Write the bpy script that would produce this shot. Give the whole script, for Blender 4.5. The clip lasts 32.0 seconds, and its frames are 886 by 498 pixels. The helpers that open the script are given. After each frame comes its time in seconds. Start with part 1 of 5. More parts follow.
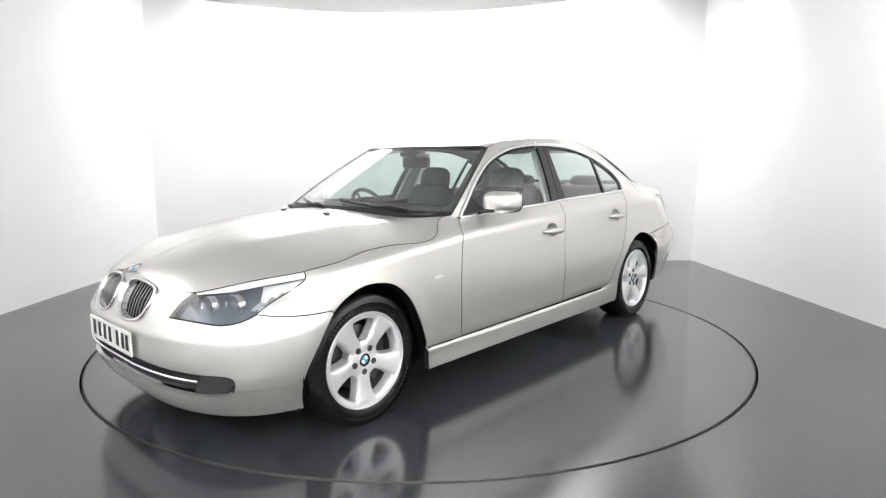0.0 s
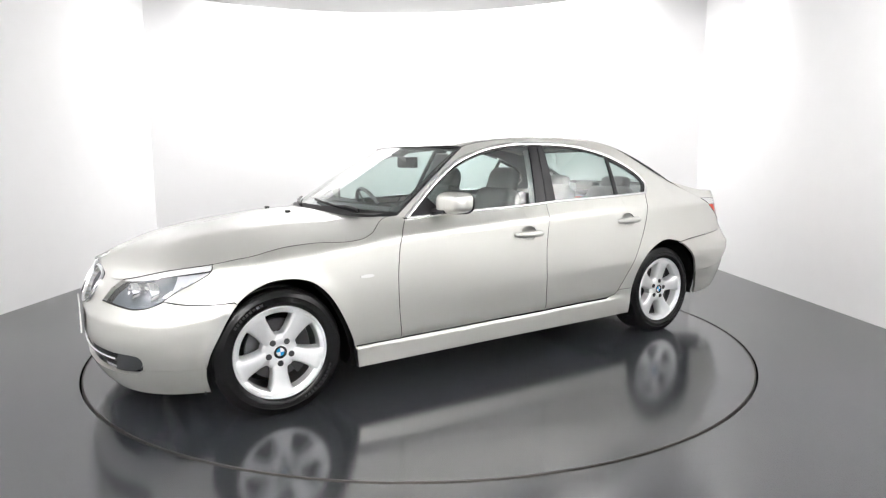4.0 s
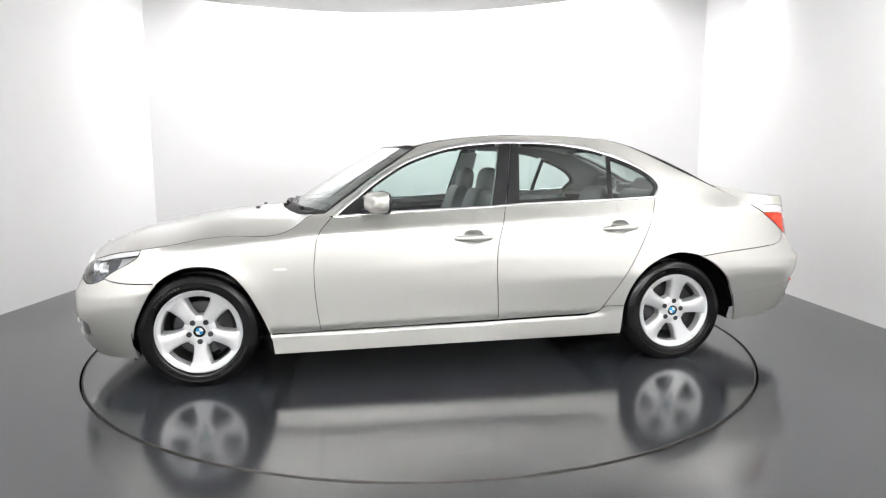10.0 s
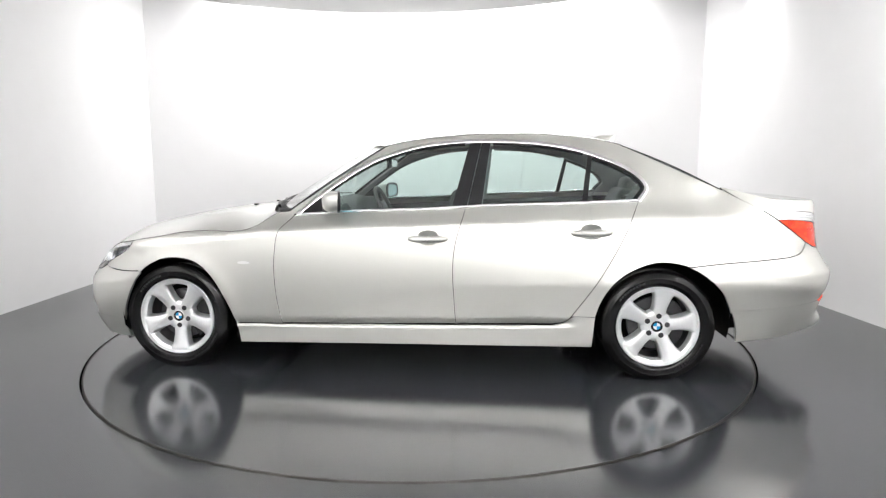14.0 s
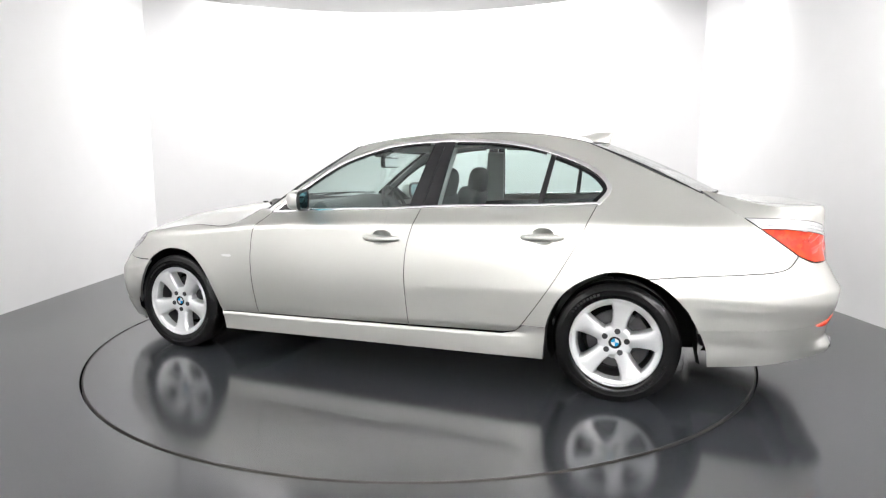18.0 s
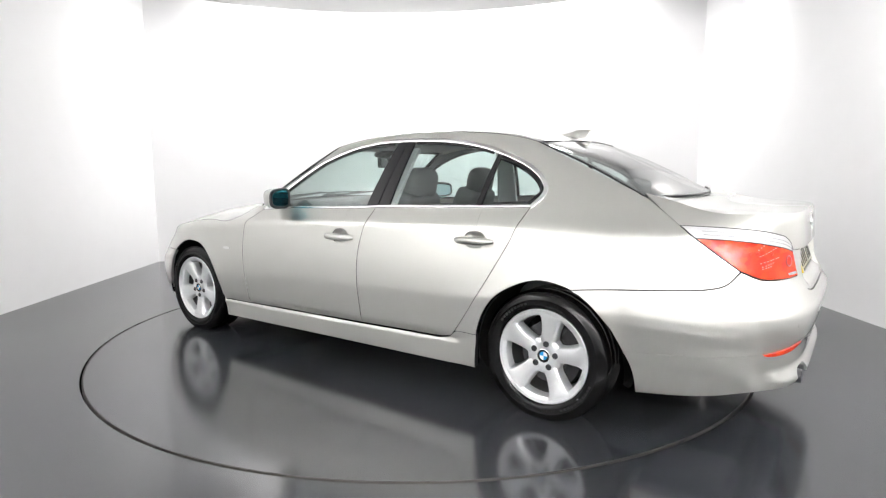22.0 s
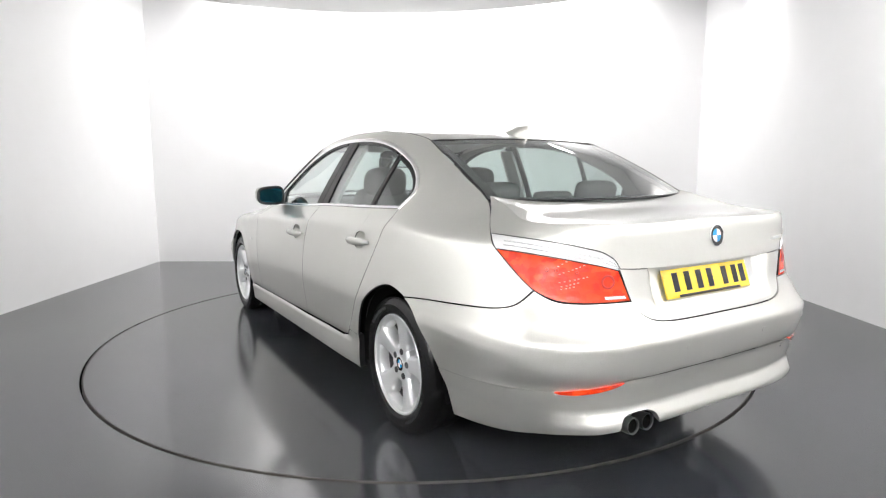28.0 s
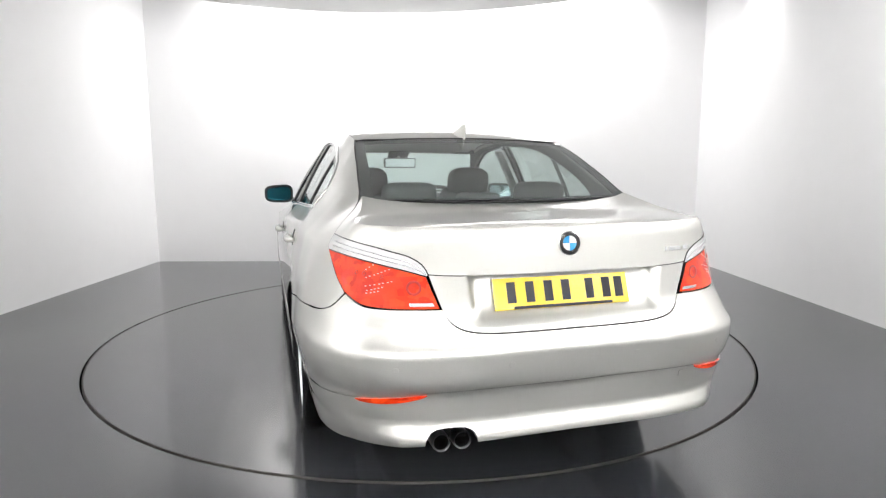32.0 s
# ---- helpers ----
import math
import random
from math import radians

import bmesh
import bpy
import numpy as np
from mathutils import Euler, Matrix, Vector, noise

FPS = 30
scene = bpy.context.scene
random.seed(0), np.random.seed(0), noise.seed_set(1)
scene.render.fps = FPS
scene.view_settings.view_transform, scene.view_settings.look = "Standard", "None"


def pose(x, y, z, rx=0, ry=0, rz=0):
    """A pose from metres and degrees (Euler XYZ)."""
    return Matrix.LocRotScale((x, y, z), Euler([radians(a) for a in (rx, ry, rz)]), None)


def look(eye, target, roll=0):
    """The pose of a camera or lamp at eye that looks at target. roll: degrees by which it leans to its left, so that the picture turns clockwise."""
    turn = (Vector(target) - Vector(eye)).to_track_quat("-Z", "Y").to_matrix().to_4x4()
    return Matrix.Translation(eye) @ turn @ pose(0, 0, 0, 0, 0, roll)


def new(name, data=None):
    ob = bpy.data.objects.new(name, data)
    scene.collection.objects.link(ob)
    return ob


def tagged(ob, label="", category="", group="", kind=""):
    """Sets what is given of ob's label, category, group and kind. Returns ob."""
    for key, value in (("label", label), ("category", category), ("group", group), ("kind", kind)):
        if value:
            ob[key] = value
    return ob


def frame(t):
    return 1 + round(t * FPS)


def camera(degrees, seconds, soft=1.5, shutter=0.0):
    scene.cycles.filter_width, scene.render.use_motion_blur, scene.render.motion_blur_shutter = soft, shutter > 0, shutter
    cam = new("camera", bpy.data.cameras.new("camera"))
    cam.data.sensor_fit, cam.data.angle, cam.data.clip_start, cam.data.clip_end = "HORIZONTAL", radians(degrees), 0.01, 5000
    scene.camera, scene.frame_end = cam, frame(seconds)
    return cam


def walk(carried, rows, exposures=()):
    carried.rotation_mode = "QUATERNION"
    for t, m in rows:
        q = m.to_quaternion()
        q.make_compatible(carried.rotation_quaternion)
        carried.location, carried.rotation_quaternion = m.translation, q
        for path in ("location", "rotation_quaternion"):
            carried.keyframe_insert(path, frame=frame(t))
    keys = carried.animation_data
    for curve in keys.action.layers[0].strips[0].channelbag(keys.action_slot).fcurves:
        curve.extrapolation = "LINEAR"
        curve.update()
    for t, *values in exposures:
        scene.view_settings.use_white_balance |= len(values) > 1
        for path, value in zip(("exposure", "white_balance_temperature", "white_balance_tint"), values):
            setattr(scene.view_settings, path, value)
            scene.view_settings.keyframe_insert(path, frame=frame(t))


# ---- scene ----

from mathutils.geometry import tessellate_polygon

# ------------------------------------------------ camera, light
cam = camera(73.35, 32.0, soft=1.25)
EYE, PITCH, YAW = (0.0, -4.464, 1.234), 7.896, 1.818
walk(cam, [(0, pose(*EYE, 90 - PITCH, 0, -YAW)), (32, pose(*EYE, 90 - PITCH, 0, -YAW))], exposures=[(0, 0.29), (7, 0.24), (13, 0.13), (20, 0.28), (25, 0.28), (29, 0.12), (32, 0.05)])

world = bpy.data.worlds.new("world")
scene.world = world
world.use_nodes = True
world.node_tree.nodes["Background"].inputs[0].default_value = (0.6, 0.6, 0.62, 1)
world.node_tree.nodes["Background"].inputs[1].default_value = 0.15


def area_lamp(name, place, target, size, watts, colour=(1, 0.985, 0.96), size_y=None, spread=180):
    data = bpy.data.lights.new(name, "AREA")
    data.energy, data.size, data.color, data.spread = watts, size, colour, radians(spread)
    if size_y:
        data.shape, data.size_y = "RECTANGLE", size_y
    ob = new(name, data)
    ob.matrix_basis = look(place, target)
    return ob


def spot_lamp(name, place, target, watts, angle, soft=0.08, blend=0.6, colour=(1, 0.97, 0.92)):
    data = bpy.data.lights.new(name, "SPOT")
    data.energy, data.spot_size, data.spot_blend, data.shadow_soft_size, data.color = watts, radians(angle), blend, soft, colour
    ob = new(name, data)
    ob.matrix_basis = look(place, target)
    return ob


CEIL, COVE = 2.95, 3.5
area_lamp("unseen_wash_lamp", (0, 2.72, 3.40), (0, 3.30, 1.6), 4.8, 145, size_y=0.25, spread=180)
# Unseen fill lamps, added along the south and side walls to brighten the car.
area_lamp("unseen_wash_lamp", (0, -6.2, 2.9), (0, -6.9, 2.75), 6.0, 490, size_y=0.3)
for side, watts in ((-1, 92), (1, 142)):
    area_lamp("unseen_wash_lamp", (side * 3.05, -2.9, 2.88), (side * 3.6, -2.9, 2.45), 4.6, watts, size_y=0.25)
spot_lamp("cove_spot", (-1.95, 2.95, 3.1), (-1.95, 3.3, 2.3), 60, 80)
spot_lamp("cove_spot", (3.28, 1.95, 3.25), (3.55, 1.95, 2.55), 50, 90, soft=0.12, blend=1.0)


# ------------------------------------------------ materials
def material(name, colour, rough=0.5, metal=0.0, grain=0.0, scale=40.0, bump=0.0, bump_scale=200.0, rough_var=0.0, coat=0.0,
             coat_rough=0.03, spec=0.5, second=None, emit=None, transmission=0.0, ior=1.45):
    m = bpy.data.materials.new(name)
    m.use_nodes = True
    nt = m.node_tree
    b = nt.nodes["Principled BSDF"]
    b.inputs["Base Color"].default_value = (*colour, 1)
    b.inputs["Roughness"].default_value = rough
    b.inputs["Metallic"].default_value = metal
    b.inputs["Coat Weight"].default_value = coat
    b.inputs["Coat Roughness"].default_value = coat_rough
    b.inputs["Specular IOR Level"].default_value = spec
    b.inputs["Transmission Weight"].default_value = transmission
    b.inputs["IOR"].default_value = ior
    if emit:
        b.inputs["Emission Color"].default_value = (*emit[0], 1)
        b.inputs["Emission Strength"].default_value = emit[1]
    if grain or bump or rough_var:
        tc = nt.nodes.new("ShaderNodeTexCoord")
    if grain:
        n1 = nt.nodes.new("ShaderNodeTexNoise")
        n1.inputs["Scale"].default_value, n1.inputs["Detail"].default_value = scale, 4
        n2 = nt.nodes.new("ShaderNodeTexNoise")
        n2.inputs["Scale"].default_value, n2.inputs["Detail"].default_value = scale * 0.06, 3
        add = nt.nodes.new("ShaderNodeMath")
        add.operation = "ADD"
        ramp = nt.nodes.new("ShaderNodeMapRange")
        ramp.inputs[1].default_value, ramp.inputs[2].default_value = 0.55, 1.45
        mix = nt.nodes.new("ShaderNodeMix")
        mix.data_type = "RGBA"
        alt = second or tuple(c * (1 - grain) for c in colour)
        mix.inputs[6].default_value, mix.inputs[7].default_value = (*alt, 1), (*colour, 1)
        nt.links.new(tc.outputs["Object"], n1.inputs["Vector"])
        nt.links.new(tc.outputs["Object"], n2.inputs["Vector"])
        nt.links.new(n1.outputs["Fac"], add.inputs[0])
        nt.links.new(n2.outputs["Fac"], add.inputs[1])
        nt.links.new(add.outputs[0], ramp.inputs[0])
        nt.links.new(ramp.outputs[0], mix.inputs[0])
        nt.links.new(mix.outputs[2], b.inputs["Base Color"])
    if rough_var:
        n3 = nt.nodes.new("ShaderNodeTexNoise")
        n3.inputs["Scale"].default_value, n3.inputs["Detail"].default_value = scale * 0.15, 5
        mr = nt.nodes.new("ShaderNodeMapRange")
        mr.inputs[1].default_value, mr.inputs[2].default_value = 0.3, 0.7
        mr.inputs[3].default_value, mr.inputs[4].default_value = max(0, rough - rough_var), rough + rough_var
        nt.links.new(tc.outputs["Object"], n3.inputs["Vector"])
        nt.links.new(n3.outputs["Fac"], mr.inputs[0])
        nt.links.new(mr.outputs[0], b.inputs["Roughness"])
    if bump:
        n4 = nt.nodes.new("ShaderNodeTexNoise")
        n4.inputs["Scale"].default_value, n4.inputs["Detail"].default_value = bump_scale, 6
        bn = nt.nodes.new("ShaderNodeBump")
        bn.inputs["Strength"].default_value, bn.inputs["Distance"].default_value = bump, 0.002
        nt.links.new(tc.outputs["Object"], n4.inputs["Vector"])
        nt.links.new(n4.outputs["Fac"], bn.inputs["Height"])
        nt.links.new(bn.outputs[0], b.inputs["Normal"])
    return m


def clear_glass(name, tint, reflect=1.0):
    """Thin tinted pane: sees straight through, with a mirror film that grows at grazing angles."""
    m = bpy.data.materials.new(name)
    m.use_nodes = True
    nt = m.node_tree
    nt.nodes.remove(nt.nodes["Principled BSDF"])
    tr = nt.nodes.new("ShaderNodeBsdfTransparent")
    tr.inputs[0].default_value = (*tint, 1)
    gl = nt.nodes.new("ShaderNodeBsdfGlossy")
    gl.inputs["Roughness"].default_value = 0.02
    fr = nt.nodes.new("ShaderNodeLayerWeight")
    fr.inputs["Blend"].default_value = 0.5
    power = nt.nodes.new("ShaderNodeMath")
    power.operation, power.inputs[1].default_value = "POWER", 2.7
    mul = nt.nodes.new("ShaderNodeMath")
    mul.operation, mul.inputs[1].default_value, mul.inputs[2].default_value = "MULTIPLY_ADD", 0.62 * reflect, 0.12 * reflect
    mix = nt.nodes.new("ShaderNodeMixShader")
    nt.links.new(fr.outputs["Facing"], power.inputs[0])
    nt.links.new(power.outputs[0], mul.inputs[0])
    nt.links.new(mul.outputs[0], mix.inputs[0])
    nt.links.new(tr.outputs[0], mix.inputs[1])
    nt.links.new(gl.outputs[0], mix.inputs[2])
    nt.links.new(mix.outputs[0], nt.nodes["Material Output"].inputs[0])
    return m


def car_paint(name):
    """Warm beige-silver metallic flake under clear coat."""
    m = material(name, (0.632, 0.626, 0.589), 0.40, 0.83, coat=1.0, coat_rough=0.02)
    nt = m.node_tree
    b = nt.nodes["Principled BSDF"]
    tc = nt.nodes.new("ShaderNodeTexCoord")
    v = nt.nodes.new("ShaderNodeTexVoronoi")
    v.inputs["Scale"].default_value = 900
    mix = nt.nodes.new("ShaderNodeMix")
    mix.data_type = "RGBA"
    mix.inputs[6].default_value, mix.inputs[7].default_value = (0.596, 0.595, 0.562, 1), (0.700, 0.699, 0.664, 1)
    nt.links.new(tc.outputs["Object"], v.inputs["Vector"])
    nt.links.new(v.outputs["Color"], mix.inputs[0])
    nt.links.new(mix.outputs[2], b.inputs["Base Color"])
    return m


PAINT = car_paint("beige_silver_paint")
GLASS = clear_glass("green_tinted_glass", (0.89, 1.0, 0.975), 1.25)
LENS = clear_glass("clear_lens", (0.94, 0.95, 0.97), 0.75)
CHROME = material("bright_trim", (0.88, 0.88, 0.88), 0.20, 1.0, rough_var=0.04, scale=60)
SATIN_BLACK = material("black_trim_and_gap_shade", (0.016, 0.016, 0.018), 0.38, grain=0.3, scale=90)
GLOSS_BLACK = material("black_gloss_band", (0.012, 0.013, 0.014), 0.12)
PLASTIC = material("dark_plastic", (0.022, 0.022, 0.024), 0.55, grain=0.3, scale=120, bump=0.25, bump_scale=500)
RUBBER = material("tyre_rubber", (0.0065, 0.0065, 0.007), 0.20, grain=0.3, scale=60, spec=0.30)
ALLOY = material("silver_wheel_lacquer", (0.80, 0.81, 0.82), 0.30, 0.60, coat=0.5, coat_rough=0.06, grain=0.06, scale=50)
STEEL = material("brake_steel", (0.10, 0.10, 0.105), 0.38, 0.9, grain=0.3, scale=40)
LEATHER = material("dark_grey_leather", (0.048, 0.054, 0.054), 0.45, grain=0.25, scale=30, bump=0.3, bump_scale=300)
FABRIC = material("pale_grey_headlining", (0.62, 0.64, 0.63), 0.9, grain=0.15, scale=80)
DASH = material("soft_black_dashboard", (0.075, 0.082, 0.085), 0.6, grain=0.25, scale=80, bump=0.3, bump_scale=400)
RED_LENS = material("red_lens", (0.84, 0.070, 0.010), 0.10, coat=0.35, coat_rough=0.02, spec=0.30)


def mould_lens(m, bright, deep, scale):
    """Facets moulded into the inside of a lamp lens, seen through its smooth face."""
    nt = m.node_tree
    b = nt.nodes["Principled BSDF"]
    tc, mp = nt.nodes.new("ShaderNodeTexCoord"), nt.nodes.new("ShaderNodeMapping")
    mp.inputs["Scale"].default_value = (1.0, 0.55, 1.0)
    mp.inputs["Rotation"].default_value = (0.25, 0, 0)
    cell = nt.nodes.new("ShaderNodeTexVoronoi")
    cell.inputs["Scale"].default_value = scale
    cell.distance = "CHEBYCHEV"
    mix = nt.nodes.new("ShaderNodeMix")
    mix.data_type = "RGBA"
    mix.inputs[6].default_value, mix.inputs[7].default_value = (*bright, 1), (*deep, 1)
    bump = nt.nodes.new("ShaderNodeBump")
    bump.inputs["Strength"].default_value, bump.inputs["Distance"].default_value = 0.35, 0.004
    nt.links.new(tc.outputs["Object"], mp.inputs["Vector"])
    nt.links.new(mp.outputs["Vector"], cell.inputs["Vector"])
    nt.links.new(cell.outputs["Color"], mix.inputs[0])
    nt.links.new(mix.outputs[2], b.inputs["Base Color"])
    nt.links.new(cell.outputs["Distance"], bump.inputs["Height"])
    nt.links.new(bump.outputs[0], b.inputs["Normal"])


mould_lens(RED_LENS, (0.86, 0.070, 0.012), (0.46, 0.008, 0.003), 42)

WHITE_LENS = material("frosted_clear_lens", (0.76, 0.76, 0.77), 0.12, coat=1.0, grain=0.12, scale=70)
WALL = material("white_painted_wall", (0.80, 0.80, 0.81), 0.6, grain=0.03, scale=6, bump=0.05, bump_scale=60)
CEILING_PAINT = material("white_ceiling_paint", (0.78, 0.78, 0.78), 0.7, grain=0.03, scale=6)
FLOOR = material("polished_grey_resin", (0.040, 0.042, 0.048), 0.15, grain=0.12, scale=5, spec=0.95)
# Near-black for hollow parts, and for shade put into colour behind seams and openings.
DARK = material("hollow_and_shade_black", (0.006, 0.006, 0.006), 0.9, spec=0.05)
PLATE_YELLOW = material("yellow_plate", (0.80, 0.58, 0.03), 0.12, coat=1.0, grain=0.05, scale=30)
PLATE_WHITE = material("white_plate", (0.82, 0.82, 0.80), 0.25, coat=0.5, grain=0.04, scale=30)
BLACK_INK = material("black_ink", (0.01, 0.01, 0.01), 0.35)
BLUE_MIRROR = material("blue_mirror_glass", (0.05, 0.30, 0.39), 0.03, 1.0)
# Paler copy of the blue glass: the right mirror's bright reflection, put into colour.
PALE_MIRROR = material("bright_reflection_mirror_glass", (0.55, 0.70, 0.74), 0.03, 1.0)
ROUNDEL_BLUE = material("roundel_blue", (0.02, 0.30, 0.62), 0.15, coat=1.0)
ROUNDEL_WHITE = material("roundel_white", (0.80, 0.81, 0.83), 0.15, coat=1.0)


# ------------------------------------------------ mesh helpers
def mesh_object(name, verts, faces, mat, parent=None, label="", smooth=False, rim_from=None, rim_mat=None):
    me = bpy.data.meshes.new(name)
    me.from_pydata([tuple(map(float, v)) for v in verts], [], [tuple(f) for f in faces])
    me.materials.append(mat)
    if rim_from is not None:
        # Rims are black by default: shade deep in the panel gaps, put into colour.
        me.materials.append(rim_mat or SATIN_BLACK)
        me.polygons.foreach_set("material_index", [1 if rim_from[0] <= i % rim_from[1] else 0 for i in range(len(me.polygons))])
    if smooth:
        me.polygons.foreach_set("use_smooth", [True] * len(me.polygons))
    me.update()
    ob = new(name, me)
    ob.parent = parent
    if label:
        ob["label"] = label
    return ob


def part(name, bm, mat, parent=None, label="", smooth=None):
    """Links a bmesh as one mesh object. smooth: the angle in degrees under which edges are shaded round."""
    me = bpy.data.meshes.new(name)
    bmesh.ops.recalc_face_normals(bm, faces=bm.faces)
    if smooth:
        for f in bm.faces:
            f.smooth = True
        for e in bm.edges:
            if len(e.link_faces) == 2 and e.calc_face_angle(0) > radians(smooth):
                e.smooth = False
    bm.to_mesh(me)
    bm.free()
    me.materials.append(mat)
    ob = new(name, me)
    ob.parent = parent
    if label:
        ob["label"] = label
    return ob


def box(size, at=(0, 0, 0), bevel=0.0, segments=2, turn=None, bm=None):
    bm = bm or bmesh.new()
    m = Matrix.Translation(at) @ (turn or Matrix.Identity(4)) @ Matrix.Diagonal((*size, 1))
    made = bmesh.ops.create_cube(bm, size=1, matrix=m)
    if bevel:
        edges = list({e for v in made["verts"] for e in v.link_edges})
        bmesh.ops.bevel(bm, geom=edges, offset=bevel, segments=segments, profile=0.6, affect="EDGES")
    return bm


def tube(points, radius, sides=8, closed=False, squash=1.0):
    """A round bar swept along points."""
    bm = bmesh.new()
    pts = [Vector(p) for p in points]
    rings, n = [], len(pts)
    side = None
    for i, p in enumerate(pts):
        a = pts[(i - 1) % n] if closed or i else p
        b = pts[(i + 1) % n] if closed or i < n - 1 else p
        d = (b - a).normalized()
        if side is None:
            side = d.cross(Vector((0, 0, 1)) if abs(d.z) < 0.9 else Vector((1, 0, 0))).normalized()
        side = (side - d * side.dot(d)).normalized()
        up = d.cross(side)
        r = radius[i] if isinstance(radius, (list, tuple)) else radius
        rings.append([bm.verts.new(p + side * (r * math.cos(t)) + up * (r * squash * math.sin(t)))
                      for t in (2 * math.pi * k / sides for k in range(sides))])
    for i in range(n if closed else n - 1):
        a, b = rings[i], rings[(i + 1) % n]
        for k in range(sides):
            bm.faces.new((a[k], a[(k + 1) % sides], b[(k + 1) % sides], b[k]))
    if not closed:
        bm.faces.new(rings[0])
        bm.faces.new(rings[-1])
    return bm


def lathe(profile, steps=64, axis="y"):
    """Turns (radius, along) pairs round an axis; closes the ends where the radius is zero."""
    bm = bmesh.new()
    rows = []
    for r, a in profile:
        row = []
        for k in range(1 if r == 0 else steps):
            t = 2 * math.pi * k / steps
            p = (r * math.cos(t), a, r * math.sin(t)) if axis == "y" else (r * math.cos(t), r * math.sin(t), a) if axis == "z" else (a, r * math.cos(t), r * math.sin(t))
            row.append(bm.verts.new(p))
        rows.append(row)
    for a, b in zip(rows, rows[1:]):
        for k in range(steps):
            j = (k + 1) % steps
            quad = [a[k % len(a)], a[j % len(a)], b[j % len(b)], b[k % len(b)]]
            seen = []
            for v in quad:
                if v not in seen:
                    seen.append(v)
            if len(seen) > 2:
                bm.faces.new(seen)
    return bm


def prism(outline, depth, m=None, bevel=0.0):
    """A flat outline in the xy plane, given thickness along z from 0 to depth."""
    bm = bmesh.new()
    face = bm.faces.new([bm.verts.new((x, y, 0)) for x, y in outline])
    made = bmesh.ops.extrude_face_region(bm, geom=[face])
    top = [v for v in made["geom"] if isinstance(v, bmesh.types.BMVert)]
    for v in top:
        v.co.z += depth
    if bevel:
        edges = [e for e in bm.edges if all(v in set(top) for v in e.verts)]
        bmesh.ops.bevel(bm, geom=edges, offset=bevel, segments=2, profile=0.6, affect="EDGES")
    if m:
        bmesh.ops.transform(bm, matrix=m, verts=bm.verts)
    return bm


def thing(name, label, category, group="", kind=""):
    return tagged(new(name), label, category, group, kind)


def curve(*pairs):
    """A smooth function through the given (at, value) pairs, without overshoot; straight past its ends."""
    pairs = sorted(pairs)
    x, y = np.array(pairs, float).T
    h, d = np.diff(x), np.diff(y) / np.diff(x)
    m = np.empty_like(y)
    m[0], m[-1] = d[0], d[-1]
    for i in range(1, len(x) - 1):
        m[i] = 0 if d[i - 1] * d[i] <= 0 else 3 * (h[i - 1] + h[i]) / ((2 * h[i] + h[i - 1]) / d[i - 1] + (h[i] + 2 * h[i - 1]) / d[i])

    def f(v):
        v = np.asarray(v, float)
        i = np.clip(np.searchsorted(x, v) - 1, 0, len(x) - 2)
        t = (v - x[i]) / h[i]
        s = np.clip(t, 0, 1)
        q = ((1 + 2 * s) * (1 - s) ** 2 * y[i] + s * (1 - s) ** 2 * h[i] * m[i] + s * s * (3 - 2 * s) * y[i + 1] + s * s * (s - 1) * h[i] * m[i + 1])
        return q + np.where(t < 0, (v - x[i]) * m[i], 0) + np.where(t > 1, (v - x[i + 1]) * m[i + 1], 0)
    return f


def line(*pts, step=0.03):
    """A straight-sided path, cut into short steps."""
    out = []
    for a, b in zip(pts, pts[1:]):
        n = max(1, math.ceil(math.dist(a, b) / step))
        out += [tuple(a[k] + (b[k] - a[k]) * i / n for k in range(len(a))) for i in range(n)]
    return out + [tuple(pts[-1])]


def sweep(*pts, step=0.02):
    """A round path through the points (Catmull-Rom)."""
    P = [tuple(2 * a - b for a, b in zip(pts[0], pts[1])), *pts, tuple(2 * a - b for a, b in zip(pts[-1], pts[-2]))]
    out = []
    for a, b, c, d in zip(P, P[1:], P[2:], P[3:]):
        n = max(2, math.ceil(math.dist(b, c) / step))
        for i in range(n):
            t = i / n
            out.append(tuple(0.5 * (2 * q + (r - p) * t + (2 * p - 5 * q + 4 * r - s) * t * t + (3 * q - p - 3 * r + s) * t ** 3)
                             for p, q, r, s in zip(a, b, c, d)))
    return out + [tuple(pts[-1])]


def outline(*paths):
    """Joins paths into one closed outline, leaving out doubled points."""
    out = []
    for p in paths:
        for q in p:
            if not out or math.dist(out[-1], q) > 1e-4:
                out.append(q)
    while math.dist(out[0], out[-1]) < 1e-4:
        out.pop()
    return out


def with_hole(pts, inner):
    """An outline with a hole in it, joined by a cut from the outline to the hole."""
    area = lambda q: sum(a[0] * b[1] - b[0] * a[1] for a, b in zip(q, q[1:] + q[:1]))
    if area(pts) * area(inner) > 0:
        inner = inner[::-1]
    i, j = min(((i, j) for i in range(len(pts)) for j in range(len(inner))), key=lambda k: math.dist(pts[k[0]], inner[k[1]]) + 4 * abs(pts[k[0]][0] - inner[k[1]][0]))
    a, b = Vector(inner[j]), Vector(pts[i])
    a = a + (Vector(inner[j - 1]) - a).normalized() * 4e-4
    b = b + (Vector(pts[(i + 1) % len(pts)]) - b).normalized() * 4e-4
    return pts[:i + 1] + inner[j:] + inner[:j] + [tuple(a), tuple(b)] + pts[i + 1:]


